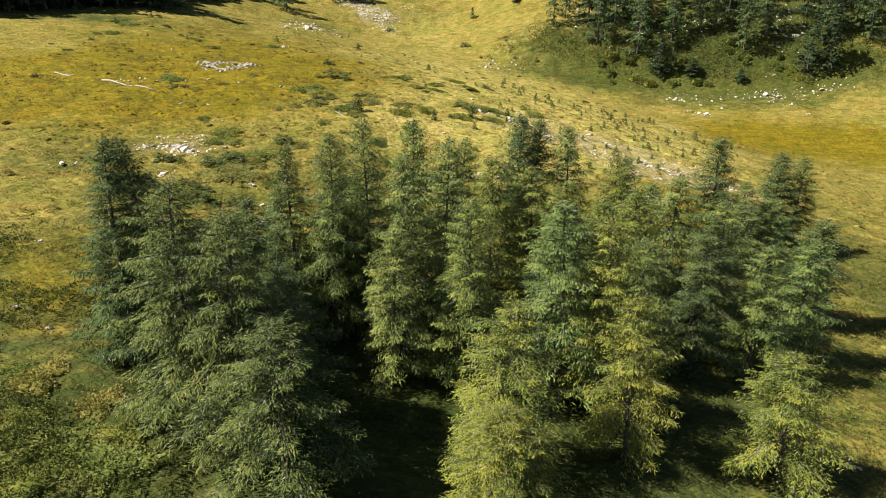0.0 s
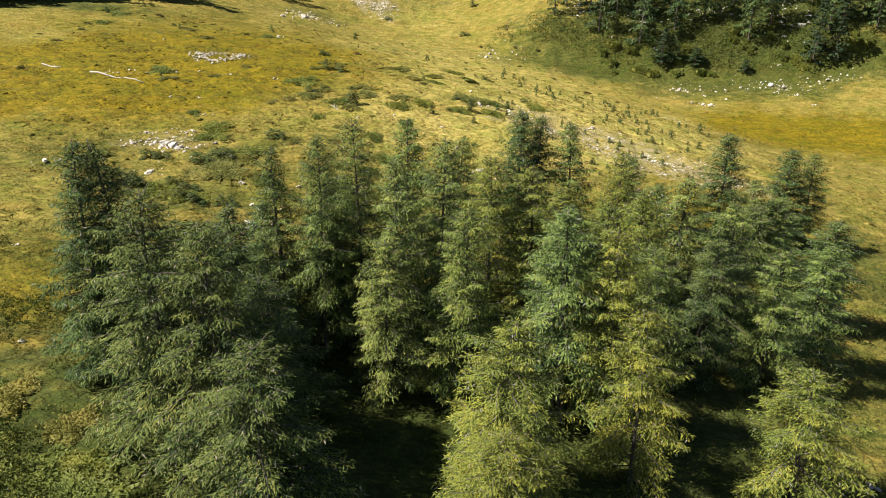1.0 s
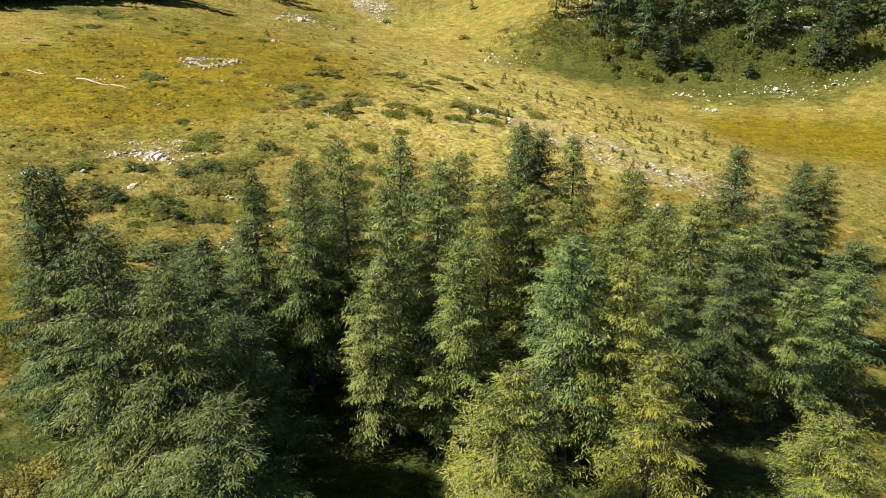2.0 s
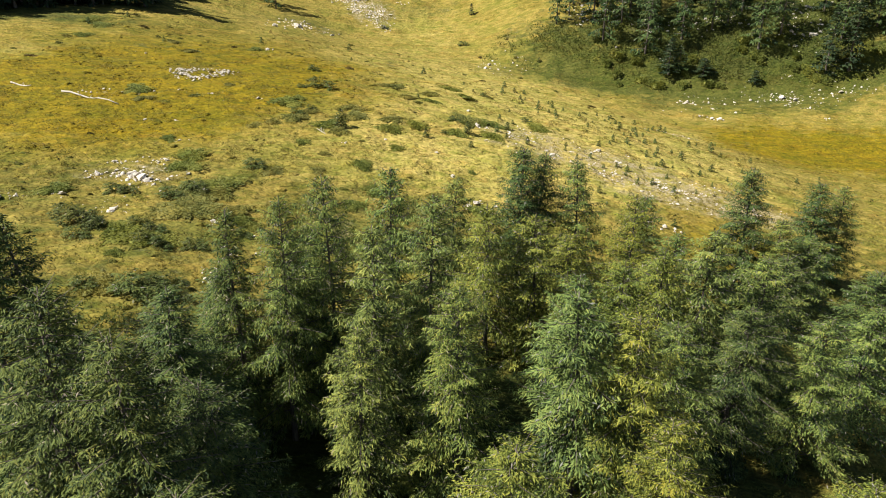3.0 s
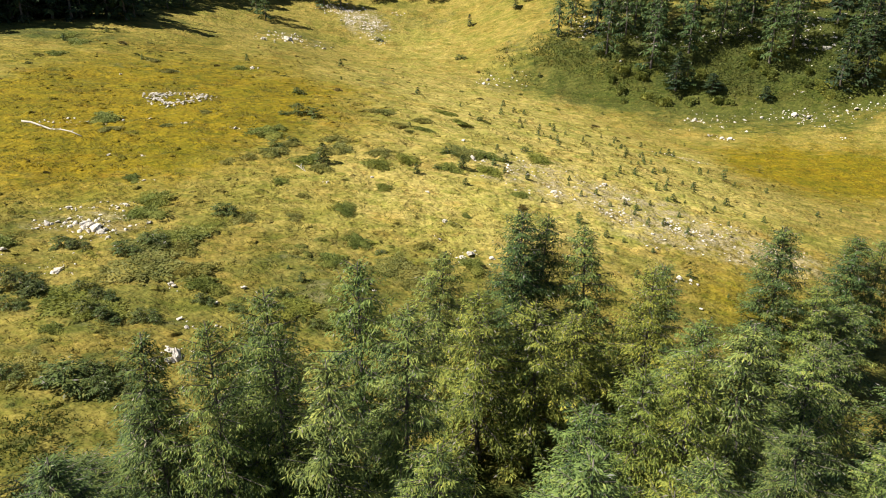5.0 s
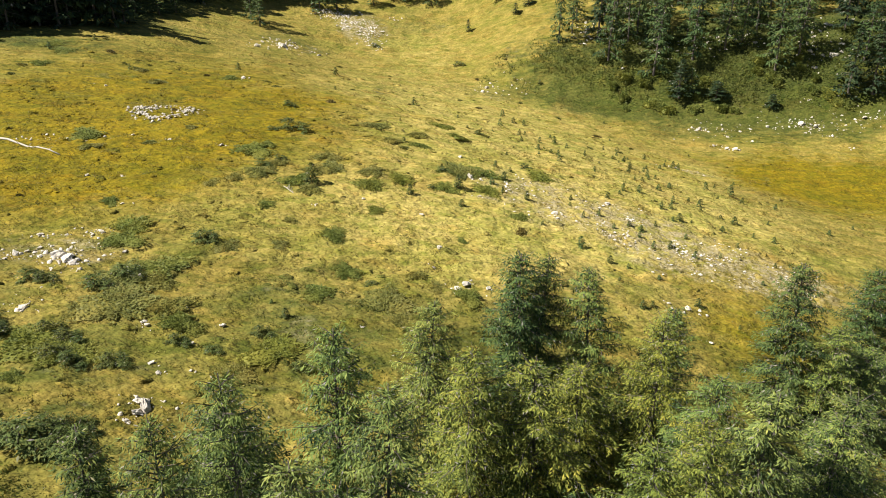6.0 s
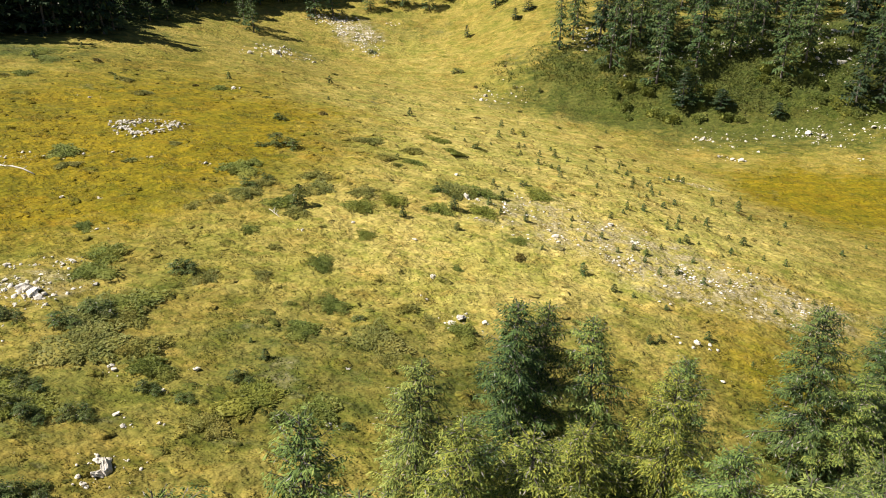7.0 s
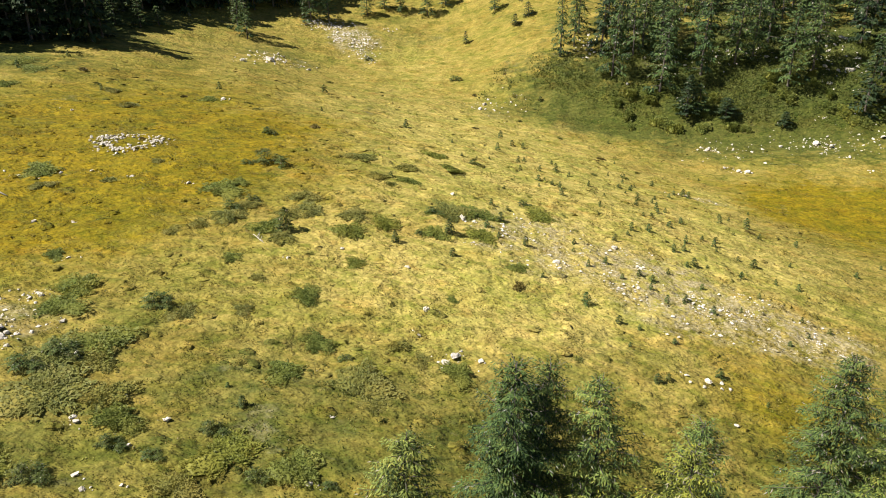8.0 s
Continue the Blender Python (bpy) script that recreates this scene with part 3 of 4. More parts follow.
def shrub(seed, rise, leaves, size, material, label, name="juniper_shrub"):
    """A shrub of unit radius: an uneven mound under a coat of leaf sprays."""
    rng = np.random.default_rng(seed)
    thing = new(name)
    bm = bmesh.new()
    bmesh.ops.create_uvsphere(bm, u_segments=18, v_segments=9, radius=1.0)
    bmesh.ops.delete(bm, geom=[v for v in bm.verts if v.co.z < -0.35], context="VERTS")

    def swell(a):
        return 0.76 + 0.22 * np.sin(2 * a + seed) + 0.18 * np.sin(3 * a + 2.1 * seed) + 0.12 * np.sin(7 * a + seed) + 0.08 * np.sin(13 * a)
    for v in bm.verts:
        r = 0.86 * float(swell(math.atan2(v.co.y, v.co.x)))
        lump = 0.75 + 0.5 * float(fractal(v.co.x * 2.2 + seed, v.co.y * 2.2, seed, 3))
        v.co = (v.co.x * r, v.co.y * r, v.co.z * rise * 0.75 * lump)
    me = bpy.data.meshes.new("mound")
    bm.to_mesh(me)
    bm.free()
    me.shade_smooth()
    part("mound", me, material, thing)
    a, u = rng.uniform(0, 2 * math.pi, leaves), np.sqrt(rng.uniform(0, 1, leaves))
    r = u * swell(a)
    x, y = r * np.cos(a), r * np.sin(a)
    lump = 0.6 + 0.8 * fractal(x * 2.2 + seed, y * 2.2, seed, 3)
    z = rise * np.sqrt(np.clip(1 - u * u, 0, 1)) * lump
    way = np.stack([np.cos(a) * u * 0.8, np.sin(a) * u * 0.8, np.full(leaves, 0.8)], 1) + rng.normal(0, 0.5, (leaves, 3))
    lengths = size * rng.uniform(0.6, 1.4, leaves)
    verts, faces = slips(np.stack([x, y, z - 0.02], 1), way, lengths, lengths * 0.6, rng)
    part("leaves", fast_mesh("leaves", verts, faces), material, thing)
    return tagged(thing, label, "shrub")


def settle(thing, x, y, wide, tall, turn, group, sink=0.05):
    """A copy of a unit thing on the ground, tilted with the slope."""
    z = float(height(x, y))
    dx, dy = float(height(x + 1, y) - height(x - 1, y)) / 2, float(height(x, y + 1) - height(x, y - 1)) / 2
    tilt = Vector((0, 0, 1)).rotation_difference(Vector((-dx, -dy, 1)).normalized()).to_matrix().to_4x4()
    m = Matrix.Translation((x, y, z - sink)) @ tilt @ pose(0, 0, 0, 0, 0, turn) @ Matrix.Diagonal((wide, wide * rng.uniform(0.75, 1.0), tall, 1))
    return tagged(copy_thing(thing, m), group=group)


MATS = [
    shrub(41, 0.42, 1800, 0.092, SHRUB, "low spreading green juniper mat in the grass"),
    shrub(42, 0.36, 1800, 0.092, SHRUB_PALE, "low grey-green heath cushion in the dry grass"),
    shrub(43, 0.46, 1800, 0.092, SHRUB, "rounded green dwarf shrub on the meadow"),
]
DARKS = [
    conifer(44, 1.6, 1.0, 24, 0.27, 0.145, SHRUB_DARK, power=0.60, low=0.02, slim=0.34, crest=0.22, curtain=0.05, droop=0.1, reaches=2, label="dark green bushy dwarf pine on the meadow", name="dwarf_pine"),
    conifer(45, 1.6, 1.0, 24, 0.27, 0.145, JUNIPER, power=0.55, low=0.02, slim=0.34, crest=0.26, curtain=0.05, droop=0.1, reaches=2, label="dark green upright juniper bush", name="juniper_bush"),
]
# x, y, breadth in metres
SHRUBS_NEAR = """-30.4 97.0 4.3;-29.9 99.9 4.5;-19.4 97.0 2.5;-27.7 89.6 5.9;-24.4 91.6 5.2;-23.7 89.7 3.2
-25.8 85.0 6.8;-21.5 85.3 4.3;-19.6 82.8 3.3;-11.4 80.8 4.4;-13.6 77.2 3.0;-6.3 79.7 3.6
-9.3 90.3 3.5;-9.0 101.7 3.2;-14.3 98.0 1.8;-2.7 89.6 5.1;-1.6 87.2 2.2;5.2 92.4 2.9
2.2 94.0 2.2;4.8 104.4 1.4;-7.1 94.5 2.7;-25.1 111.5 2.1;-22.7 113.6 2.4;-20.3 116.1 3.8
-23.0 123.9 5.2;-21.4 126.0 2.1;-15.7 113.9 3.7;-14.0 118.3 3.9;-13.0 123.4 4.1;-11.9 119.2 4.0
-13.5 112.0 3.1;-6.6 118.8 3.6;-6.5 114.8 3.5"""
SHRUBS_FAR = """-2.9 117.8 3.6;2.9 117.2 3.3;4.9 123.2 5.9;2.9 122.2 2.4;8.5 118.4 4.0;7.8 125.1 5.0
16.4 128.5 4.6;-0.7 132.5 3.4;-1.3 138.2 3.6;-4.8 132.4 3.4;-7.9 140.6 4.5;2.5 148.9 3.5
5.1 142.1 3.7;-5.2 108.6 2.4;12.0 112.0 2.2;-17.7 107.4 2.3;-34.9 106.1 2.0;-46.9 127.3 5.0
-44.3 122.8 2.7;-33.8 132.5 1.9;-18.8 119.4 2.6;-56.7 173.6 3.1;-49.4 162.9 3.4;-39.2 172.9 3.6
-74.6 180.9 5.4;-79.7 186.9 5.0;-73.7 170.4 4.0"""
SHRUBS_FRONT = """-26.3 40.3 3.4;-21.8 33.9 6.1;-25.2 36.2 3.1;-18.5 32.6 4.6;-22.0 31.0 3.8;-28.2 41.3 2.3
-24.6 33.7 3.1;-19.3 30.9 3.4;-18.8 35.4 3.1;-31.0 48.0 2.6;-24.0 29.0 4.0;-21.5 38.0 3.0"""
SHRUBS_SIDE = """-29.4 78.1 6.0;-28.0 67.9 4.3;-26.1 85.7 4.4;-26.7 77.5 4.5;-30.7 78.7 3.5;-41.4 87.9 3.4
-29.9 66.7 2.5;-29.0 73.8 1.9"""
BUSHES = """-36.5 81.3 3.3;-33.6 79.8 2.6;-23.6 68.6 2.4;-25.8 66.9 1.9;-21.7 98.0 2.8;-28.4 87.8 2.7;-18.9 80.3 1.8;-15.9 79.5 1.5;-22.7 76.7 2.4;-12.5 82.6 1.9
-8.6 78.8 1.6;-4.3 92.8 1.2;-3.6 78.6 1.1;-20.2 118.4 2.0;-18.6 121.2 1.7;-18.9 133.7 4.2
2.9 122.2 2.1;14.8 131.5 1.9;1.3 116.7 1.2;-22.6 149.3 2.2;-22.1 133.0 1.5;8.6 148.4 1.6
-17.0 247.3 2.5;7.0 233.2 3.0;-34.5 79.8 4.3;-23.7 66.8 4.7;-22.0 68.8 2.6;-29.0 67.3 2.4;-21.0 66.6 2.5;-26.4 89.8 2.9
-33.8 76.9 2.5;-34.8 88.5 2.4;-33.2 88.2 2.2;-29.0 80.0 2.6;-27.2 79.2 2.2;-27.0 76.6 2.8;-25.6 76.0 2.0"""
for table in (SHRUBS_NEAR, SHRUBS_FAR, SHRUBS_SIDE, SHRUBS_FRONT):
    for x, y, wide in rows_of(table):
        settle(rng.choice(MATS), x, y, 0.68 * wide, 0.30 * min(wide, 3.4), rng.uniform(0, 360), "low shrubs on the meadow")
for x, y, wide in rows_of(BUSHES):
    for dx, dy, share in ((-0.26, 0.05, 0.72), (0.30, -0.1, 0.50), (0.06, 0.30, 0.42)):
        px, py, breadth = x + dx * wide, y + dy * wide, share * wide
        planted(rng.choice(DARKS), px, py, float(height(px, py)) + 0.60 * min(breadth, 2.6), 0.50 * breadth, 1.6, 1.0, rng.uniform(0, 360), "dark bushes on the meadow")
SMALL = [
    shrub(46, 0.40, 420, 0.22, SHRUB_PALE, "small olive heath cushion in the dry grass", "heath_cushion"),
    shrub(47, 0.45, 420, 0.22, HEATH_DARK, "small brown-green tussock on the meadow", "heath_cushion"),
]
ALDER = shrub(48, 0.75, 1000, 0.17, SHRUB, "bushy light green alder on the bank below the woods", "alder_bush")
for _ in range(36):
    x, y = rng.uniform(46, 122), rng.uniform(210, 224)
    settle(ALDER, x, y, rng.uniform(1.2, 2.8), rng.uniform(1.0, 1.9), rng.uniform(0, 360), "alder bushes on the bank")
for _ in range(110):
    x, y = rng.uniform(-80, 52), rng.uniform(88, 245)
    if rng.random() < 0.9 - abs(y - 160) / 120:
        settle(rng.choice(SMALL), x, y, rng.uniform(0.45, 1.3), rng.uniform(0.35, 0.75), rng.uniform(0, 360), "cushions and tussocks on the meadow")

YOUNG = [
    conifer(51, 2.0, 0.85, 24, 0.28, 0.12, SHRUB_DARK, slim=0.38, power=0.75, crest=0.08, curtain=0.1, reaches=2, label="young green larch growing alone in the grass", name="larch_sapling"),
    conifer(52, 2.0, 0.75, 24, 0.28, 0.12, LARCH_DARK, slim=0.38, power=0.75, crest=0.08, curtain=0.1, reaches=2, label="small slender larch sapling on the dry slope", name="larch_sapling"),
]
# x, y, height in metres
SAPLINGS_KNOLL = """-13.3 113.8 2.8;-1.4 114.0 1.6;4.6 117.6 2.0;11.0 124.6 1.4;10.4 118.6 0.9;13.5 118.1 1.3
13.7 170.4 1.7;15.4 186.6 1.7;17.1 179.3 1.4;16.5 159.9 1.3;16.0 151.5 1.1;19.2 178.5 1.2
19.7 155.8 1.2;23.1 166.2 1.1;22.8 159.2 1.4;24.7 156.7 1.0;10.1 129.0 1.0;5.3 166.7 0.9
-3.4 175.9 1.6;-19.2 176.5 1.0;21.4 144.7 1.1;26.8 150.0 1.0;-11.4 85.8 1.1;-13.1 88.0 0.5
18.8 107.3 1.5;21.8 104.8 1.0;23.8 104.1 0.6;22.0 100.5 0.6;24.5 95.8 0.9;30.1 98.0 1.1
-40.5 184.6 1.6;-22.8 202.2 1.9;-58.3 173.0 1.4"""
SAPLINGS_SLOPE = """42.2 168.4 1.3;36.1 159.6 1.2;35.6 163.9 0.9;34.2 169.5 0.9;26.2 138.1 0.9;34.7 150.1 1.2
37.2 147.6 1.0;37.9 145.2 0.8;46.4 163.2 1.5;47.3 162.8 1.3;39.0 140.9 1.0;35.9 136.8 0.8
32.7 138.6 0.7;28.9 130.1 1.2;31.6 131.3 1.2;25.5 124.7 1.1;33.5 126.0 1.2;36.5 130.4 1.3
35.1 122.4 1.2;41.1 132.2 1.2;47.1 146.6 1.3;49.4 148.8 0.8;51.3 146.2 1.8;51.3 141.1 1.1
44.8 127.3 1.3;56.2 139.5 1.1;50.9 129.7 0.8;41.2 122.2 1.1;40.7 130.1 0.8;22.8 117.1 1.0
30.6 118.1 0.8;28.4 110.6 1.1;30.7 111.4 1.1"""
SAPLINGS_EAST = """41.1 122.2 0.9;45.6 122.1 0.9;48.1 121.1 1.1;41.1 116.2 0.8;47.4 111.2 0.8;44.0 109.1 0.7
44.7 112.5 0.8;33.4 94.5 0.6;-77.8 182.1 1.5;-73.9 194.4 1.4;27.4 220.1 1.4;37.4 112.1 0.8
34.0 115.8 0.8;27.2 113.0 0.9;20.5 115.6 0.9;19.8 121.5 0.8;14.7 110.9 0.6;24.2 114.3 0.8"""
for table in (SAPLINGS_KNOLL, SAPLINGS_SLOPE, SAPLINGS_EAST):
    for x, y, tall in rows_of(table):
        wide = 0.34 * tall * rng.uniform(0.8, 1.2)
        planted(rng.choice(YOUNG), x, y, float(height(x, y)) + 0.92 * tall, 0.95 * wide, 2.0, 0.7, rng.uniform(0, 360), "saplings on the meadow")
for _ in range(60):
    x, y = rng.gauss(32, 16), rng.gauss(140, 24)
    tall = rng.uniform(0.4, 1.0)
    planted(rng.choice(YOUNG), x, y, float(height(x, y)) + tall, 0.42 * tall, 2.0, 0.7, rng.uniform(0, 360), "saplings on the meadow")


def boulder(seed, label, splits):
    """A craggy, broken block of unit half width, its faces pitted and stepped where splits is 1 or more."""
    r = random.Random(seed)
    bm = bmesh.new()
    for _ in range(15):
        a, z = r.uniform(0, 2 * math.pi), r.uniform(-0.6, 0.62)
        k = r.uniform(0.7, 1.15) * (1 - 0.35 * max(0, z))
        bm.verts.new((k * math.cos(a), k * math.sin(a), z + 0.18 * math.cos(a + seed)))
    bmesh.ops.convex_hull(bm, input=bm.verts)
    bmesh.ops.delete(bm, geom=[v for v in bm.verts if not v.link_faces], context="VERTS")
    if splits:
        bmesh.ops.subdivide_edges(bm, edges=bm.edges[:], cuts=splits, use_grid_fill=True)
    else:
        bmesh.ops.bevel(bm, geom=bm.edges[:], offset=0.05, segments=1, affect="EDGES")
    shift = Vector((seed, 0, 0))
    for v in bm.verts:
        v.co *= 1 + 0.22 * noise.noise(v.co * 2.4 + shift) + (0.20 * noise.noise(v.co * 5.5 + shift) if splits else 0.06 * noise.noise(v.co * 5 + shift))
    me = bpy.data.meshes.new("boulder")
    bm.to_mesh(me)
    bm.free()
    return tagged(part("boulder", me, STONE), label, "rock")


ROCKS = [boulder(60 + k, "weathered pale limestone boulder half sunk in the grass", 0) for k in range(6)]
CRAGS = [boulder(70 + k, "large craggy white limestone boulder in the grass", 3) for k in range(5)]
# x, y, breadth in metres
BOULDERS_KNOLL = """-33.6 98.4 1.1;-32.9 98.8 1.3;-34.8 93.3 2.1;-34.0 92.7 1.6;-33.4 92.2 2.2;-32.7 91.7 1.6;-38.8 93.2 1.2;-38.0 93.8 1.0;-39.5 92.3 0.9
-40.1 87.1 1.5;-45.8 85.1 1.6;-44.6 86.2 1.0;-37.2 94.6 0.7;-33.1 83.3 1.4;-19.5 72.6 1.7;-18.7 72.0 1.9;-19.2 71.5 1.5;-19.6 70.4 0.6;-34.1 90.4 0.8;-38.6 97.6 1.0;-31.3 90.2 0.6;-28.8 94.5 0.9;-25.7 90.0 1.0
-26.8 88.7 0.4;-22.2 82.1 0.8;-22.7 82.6 0.6;-20.0 85.3 0.5;-22.7 76.7 0.6;-20.3 77.4 0.7
-18.1 80.5 0.6;-16.3 83.4 0.6;-19.3 76.2 0.5;-14.5 76.8 0.5;-17.0 76.8 0.4;-4.6 85.7 0.4
-5.2 78.7 0.9;1.7 97.8 0.8;4.1 94.0 1.2;5.0 95.0 1.5;7.3 94.8 0.7;2.3 101.5 0.7
3.4 101.4 0.8;-12.0 107.7 0.5;-6.9 111.3 0.5;6.2 122.5 1.7;7.2 116.3 0.9;16.7 114.9 1.3
16.9 113.7 0.9;25.0 122.7 1.3;5.0 129.6 0.7"""
BOULDERS_FAR = """12.3 214.9 1.9;13.5 218.5 1.9;21.8 221.8 1.0;0.1 109.4 0.6;-33.4 105.7 0.8;-40.7 113.6 0.7
-36.4 113.5 0.6;26.5 96.8 0.6;28.4 96.4 1.4;29.5 91.4 0.7;-44.3 127.6 1.1;-40.4 127.8 0.9
-35.0 126.8 0.8;-27.5 125.2 1.0;-56.2 157.0 1.3;-36.7 174.1 1.4;-40.5 230.3 3.6;-45.6 222.8 2.2
64.3 203.3 2.1;64.4 191.8 1.3;70.2 203.2 1.4;69.5 198.2 1.1;66.9 190.2 1.9;68.5 189.5 1.9
74.1 194.4 1.2;89.6 204.8 2.6;92.8 203.6 2.3;88.8 199.6 1.3;94.1 197.3 1.4;95.9 190.6 1.1
105.5 205.7 2.6;94.8 213.2 1.1;103.5 222.8 3.6;-28.7 46.9 0.5;-32.7 49.7 0.5;-37.1 62.3 0.5
30.1 42.9 0.7;30.4 42.6 0.6;30.2 43.5 0.4"""


def lay_rock(x, y, wide, group):
    m = pose(x, y, float(height(x, y)) + 0.10 * wide, rng.uniform(-25, 25), rng.uniform(-25, 25), rng.uniform(0, 360))
    return tagged(copy_thing(rng.choice(CRAGS if wide > 0.8 else ROCKS), m @ Matrix.Diagonal((0.50 * wide, 0.50 * wide * rng.uniform(0.45, 0.95), 0.42 * wide * rng.uniform(0.6, 1.2), 1))), group=group)


for table in (BOULDERS_KNOLL, BOULDERS_FAR):
    for x, y, wide in rows_of(table):
        lay_rock(x, y, (1.0 if wide < 0.8 else 0.72) * wide, "boulders on the meadow")
# blocks at the foot of the bank, in the gully and among the trees on the slope
for cx, cy, sx, sy, count, small, large in ((92, 205, 8, 3.5, 26, 0.35, 1.2), (66, 203, 7, 4, 14, 0.3, 0.9), (-22, 258, 4, 6, 14, 0.4, 1.2), (41.5, 241, 1.8, 4, 10, 0.5, 1.6), (60, 232, 4, 3, 12, 0.5, 1.6), (79, 231, 4, 2, 12, 0.5, 1.5),
                                           (102, 228, 4, 4, 14, 0.5, 2.0), (-41, 233, 5, 4, 10, 0.6, 1.6), (10, 290, 14, 4, 8, 0.4, 1.0)):
    for _ in range(count):
        lay_rock(rng.gauss(cx, sx), rng.gauss(cy, sy), small + (large - small) * rng.random() ** 2.2, "blocks fallen from the slope")


def ruin():
    """A tumbled ring of stones, the footing of a hut."""
    thing = new("stone_ruin")
    for k in range(290):
        a, band = rng.uniform(0, 2 * math.pi), rng.gauss(-0.05, 0.22)
        if k % 2:
            a = rng.choice((0.2, 2.7, 3.6, 4.5)) + rng.gauss(0, 0.35)
        x, y = -40.4 + 4.0 * (1 + band) * math.cos(a), 140.4 + 3.7 * (1 + band) * math.sin(a)
        wide = 0.16 + 0.42 * rng.random() ** 1.6
        ob = new("stone", ROCKS[k % 6].data)
        ob.parent = thing
        heap = max(0.0, 0.35 * (1 - abs(band) * 5))
        ob.matrix_basis = pose(x, y, float(height(x, y)) + 0.08 + heap * rng.random(), rng.uniform(-30, 30), rng.uniform(-30, 30), rng.uniform(0, 360)) @ Matrix.Diagonal((wide * 0.6, wide * 0.5, wide * 0.45, 1))
    return tagged(thing, "ruined ring of tumbled pale stones in the grass", "ruin")


ruin()


def fallen_log(a, b, thick):
    thing = new("fallen_log")
    ends = [Vector((*p, float(height(*p)) + 0.8 * thick)) for p in (a, b)]
    points = [ends[0].lerp(ends[1], k / 6) for k in range(7)]
    for p in points:
        p.z = float(height(p.x, p.y)) + 0.75 * thick
    verts, faces = tube(points, [thick * (1 - 0.09 * k) for k in range(7)], 8)
    part("log", mesh_from("log", verts, faces, True), DEADWOOD, thing)
    for k in (2, 3, 4, 5):
        stub = points[k] + Vector((rng.uniform(-0.5, 0.5), rng.uniform(-0.8, 0.8), rng.uniform(0.1, 0.5)))
        verts, faces = tube([points[k], stub], [0.05, 0.015], 5)
        part("stub", mesh_from("stub", verts, faces), DEADWOOD, thing)
    return tagged(thing, "bleached grey fallen tree trunk lying in the grass", "log")


fallen_log((-57.2, 124.6), (-46.6, 119.4), 0.17)
fallen_log((-66.9, 128.5), (-62.5, 126.1), 0.15)
fallen_log((-16.5, 112.0), (-15.0, 110.4), 0.05)


# ---- what nobody could count: grass, thickets and gravel ----
def scattered(count, seed, x0, x1, y0, y1, keep):
    g = np.random.default_rng(seed)
    x, y = g.uniform(x0, x1, count), g.uniform(y0, y1, count)
    chosen = g.uniform(0, 1, count) < keep(x, y)
    return x[chosen], y[chosen], g


def cover(name, label, category, material, spots, per, rise, size, width, spread):
    """Leaf sprays growing from the ground at every spot, several to a spot."""
    x, y, g = spots
    x, y = np.repeat(x, per), np.repeat(y, per)
    n = len(x)
    x, y = x + g.normal(0, spread, n), y + g.normal(0, spread, n)
    lift = rise * np.clip(fractal(x / 1.3, y / 1.3, 77, 3) * 2 - 0.6, 0, 1)
    base = np.stack([x, y, height(x, y) + lift - 0.02], 1)
    way = g.normal(0, 0.5, (n, 3)) + np.array([0, 0, 0.9])
    lengths = size * g.uniform(0.6, 1.4, n)
    verts, faces = slips(base, way, lengths, lengths * width, g)
    return tagged(part(name, fast_mesh(name, verts, faces), material), label, category, kind="stuff")


def open_ground(x, y):
    """1 on the meadow, 0 on the floor of the grove."""
    return np.where((y < 62) & (x > -15) & (x < 26 + 0.35 * (y - 40)), 0.0, 1.0)


def bank_share(x, y):
    """How much of the bank is overgrown."""
    k = blob(x, y, 84, 225, 50, 11) + 0.45 * blob(x, y, 42, 228, 20, 8)
    return np.clip(1.3 * k - 0.2 + (fractal(x / 6, y / 6, 37, 3) - 0.5) * 2.0 * np.clip(3 * k, 0, 1), 0, 1)


cover("grass", "dry golden grass tufts all over the meadow", "grass", GRASS,
      scattered(20000, 81, -75, 115, 62, 215, lambda x, y: np.clip(1.25 - (y - 62) / 190, 0.3, 1) * (0.3 + 0.9 * fractal(x / 5, y / 5, 31, 3))), 2, 0.0, 0.17, 0.60, 0.15)
cover("heath", "dry brown-green heath cover on the slope", "undergrowth", HEATH,
      scattered(70000, 82, -72, 66, 36, 145, lambda x, y: open_ground(x, y) * np.clip((fractal(x / 2.4, y / 2.4, 35, 4) - 0.44) * 6, 0, 1) * np.clip(1.5 - (y - 62) / 75, 0, 1)), 3, 0.30, 0.13, 0.60, 0.13)
cover("bilberry", "green bilberry patches in the grass", "undergrowth", SHRUB_PALE,
      scattered(60000, 86, -72, 66, 36, 155, lambda x, y: open_ground(x, y) * np.clip((fractal(x / 3.2, y / 3.2, 39, 4) - 0.52) * 8, 0, 1)), 4, 0.22, 0.14, 0.60, 0.15)
cover("thicket", "dense green alpenrose thicket beside the grove", "undergrowth", THICKET,
      scattered(16000, 83, -46, -13, 14, 64, lambda x, y: np.clip((fractal(x / 4, y / 4, 36, 3) - 0.40) * 5 + 0.35 * sigmoid((44 - y) / 3), 0, 1)), 7, 0.9, 0.18, 0.55, 0.22)
cover("underwood", "thin green undergrowth beneath the larches", "undergrowth", THICKET,
      scattered(9000, 87, -13, 62, 14, 92, lambda x, y: np.clip((fractal(x / 5, y / 5, 40, 3) - 0.42) * 4, 0, 1)), 4, 0.3, 0.20, 0.5, 0.2)
cover("bank_shrubs", "green alder and heath scrub covering the bank", "undergrowth", BANK,
      scattered(16000, 84, 12, 130, 203, 246, lambda x, y: bank_share(x, y)), 5, 1.0, 0.42, 0.55, 0.5)


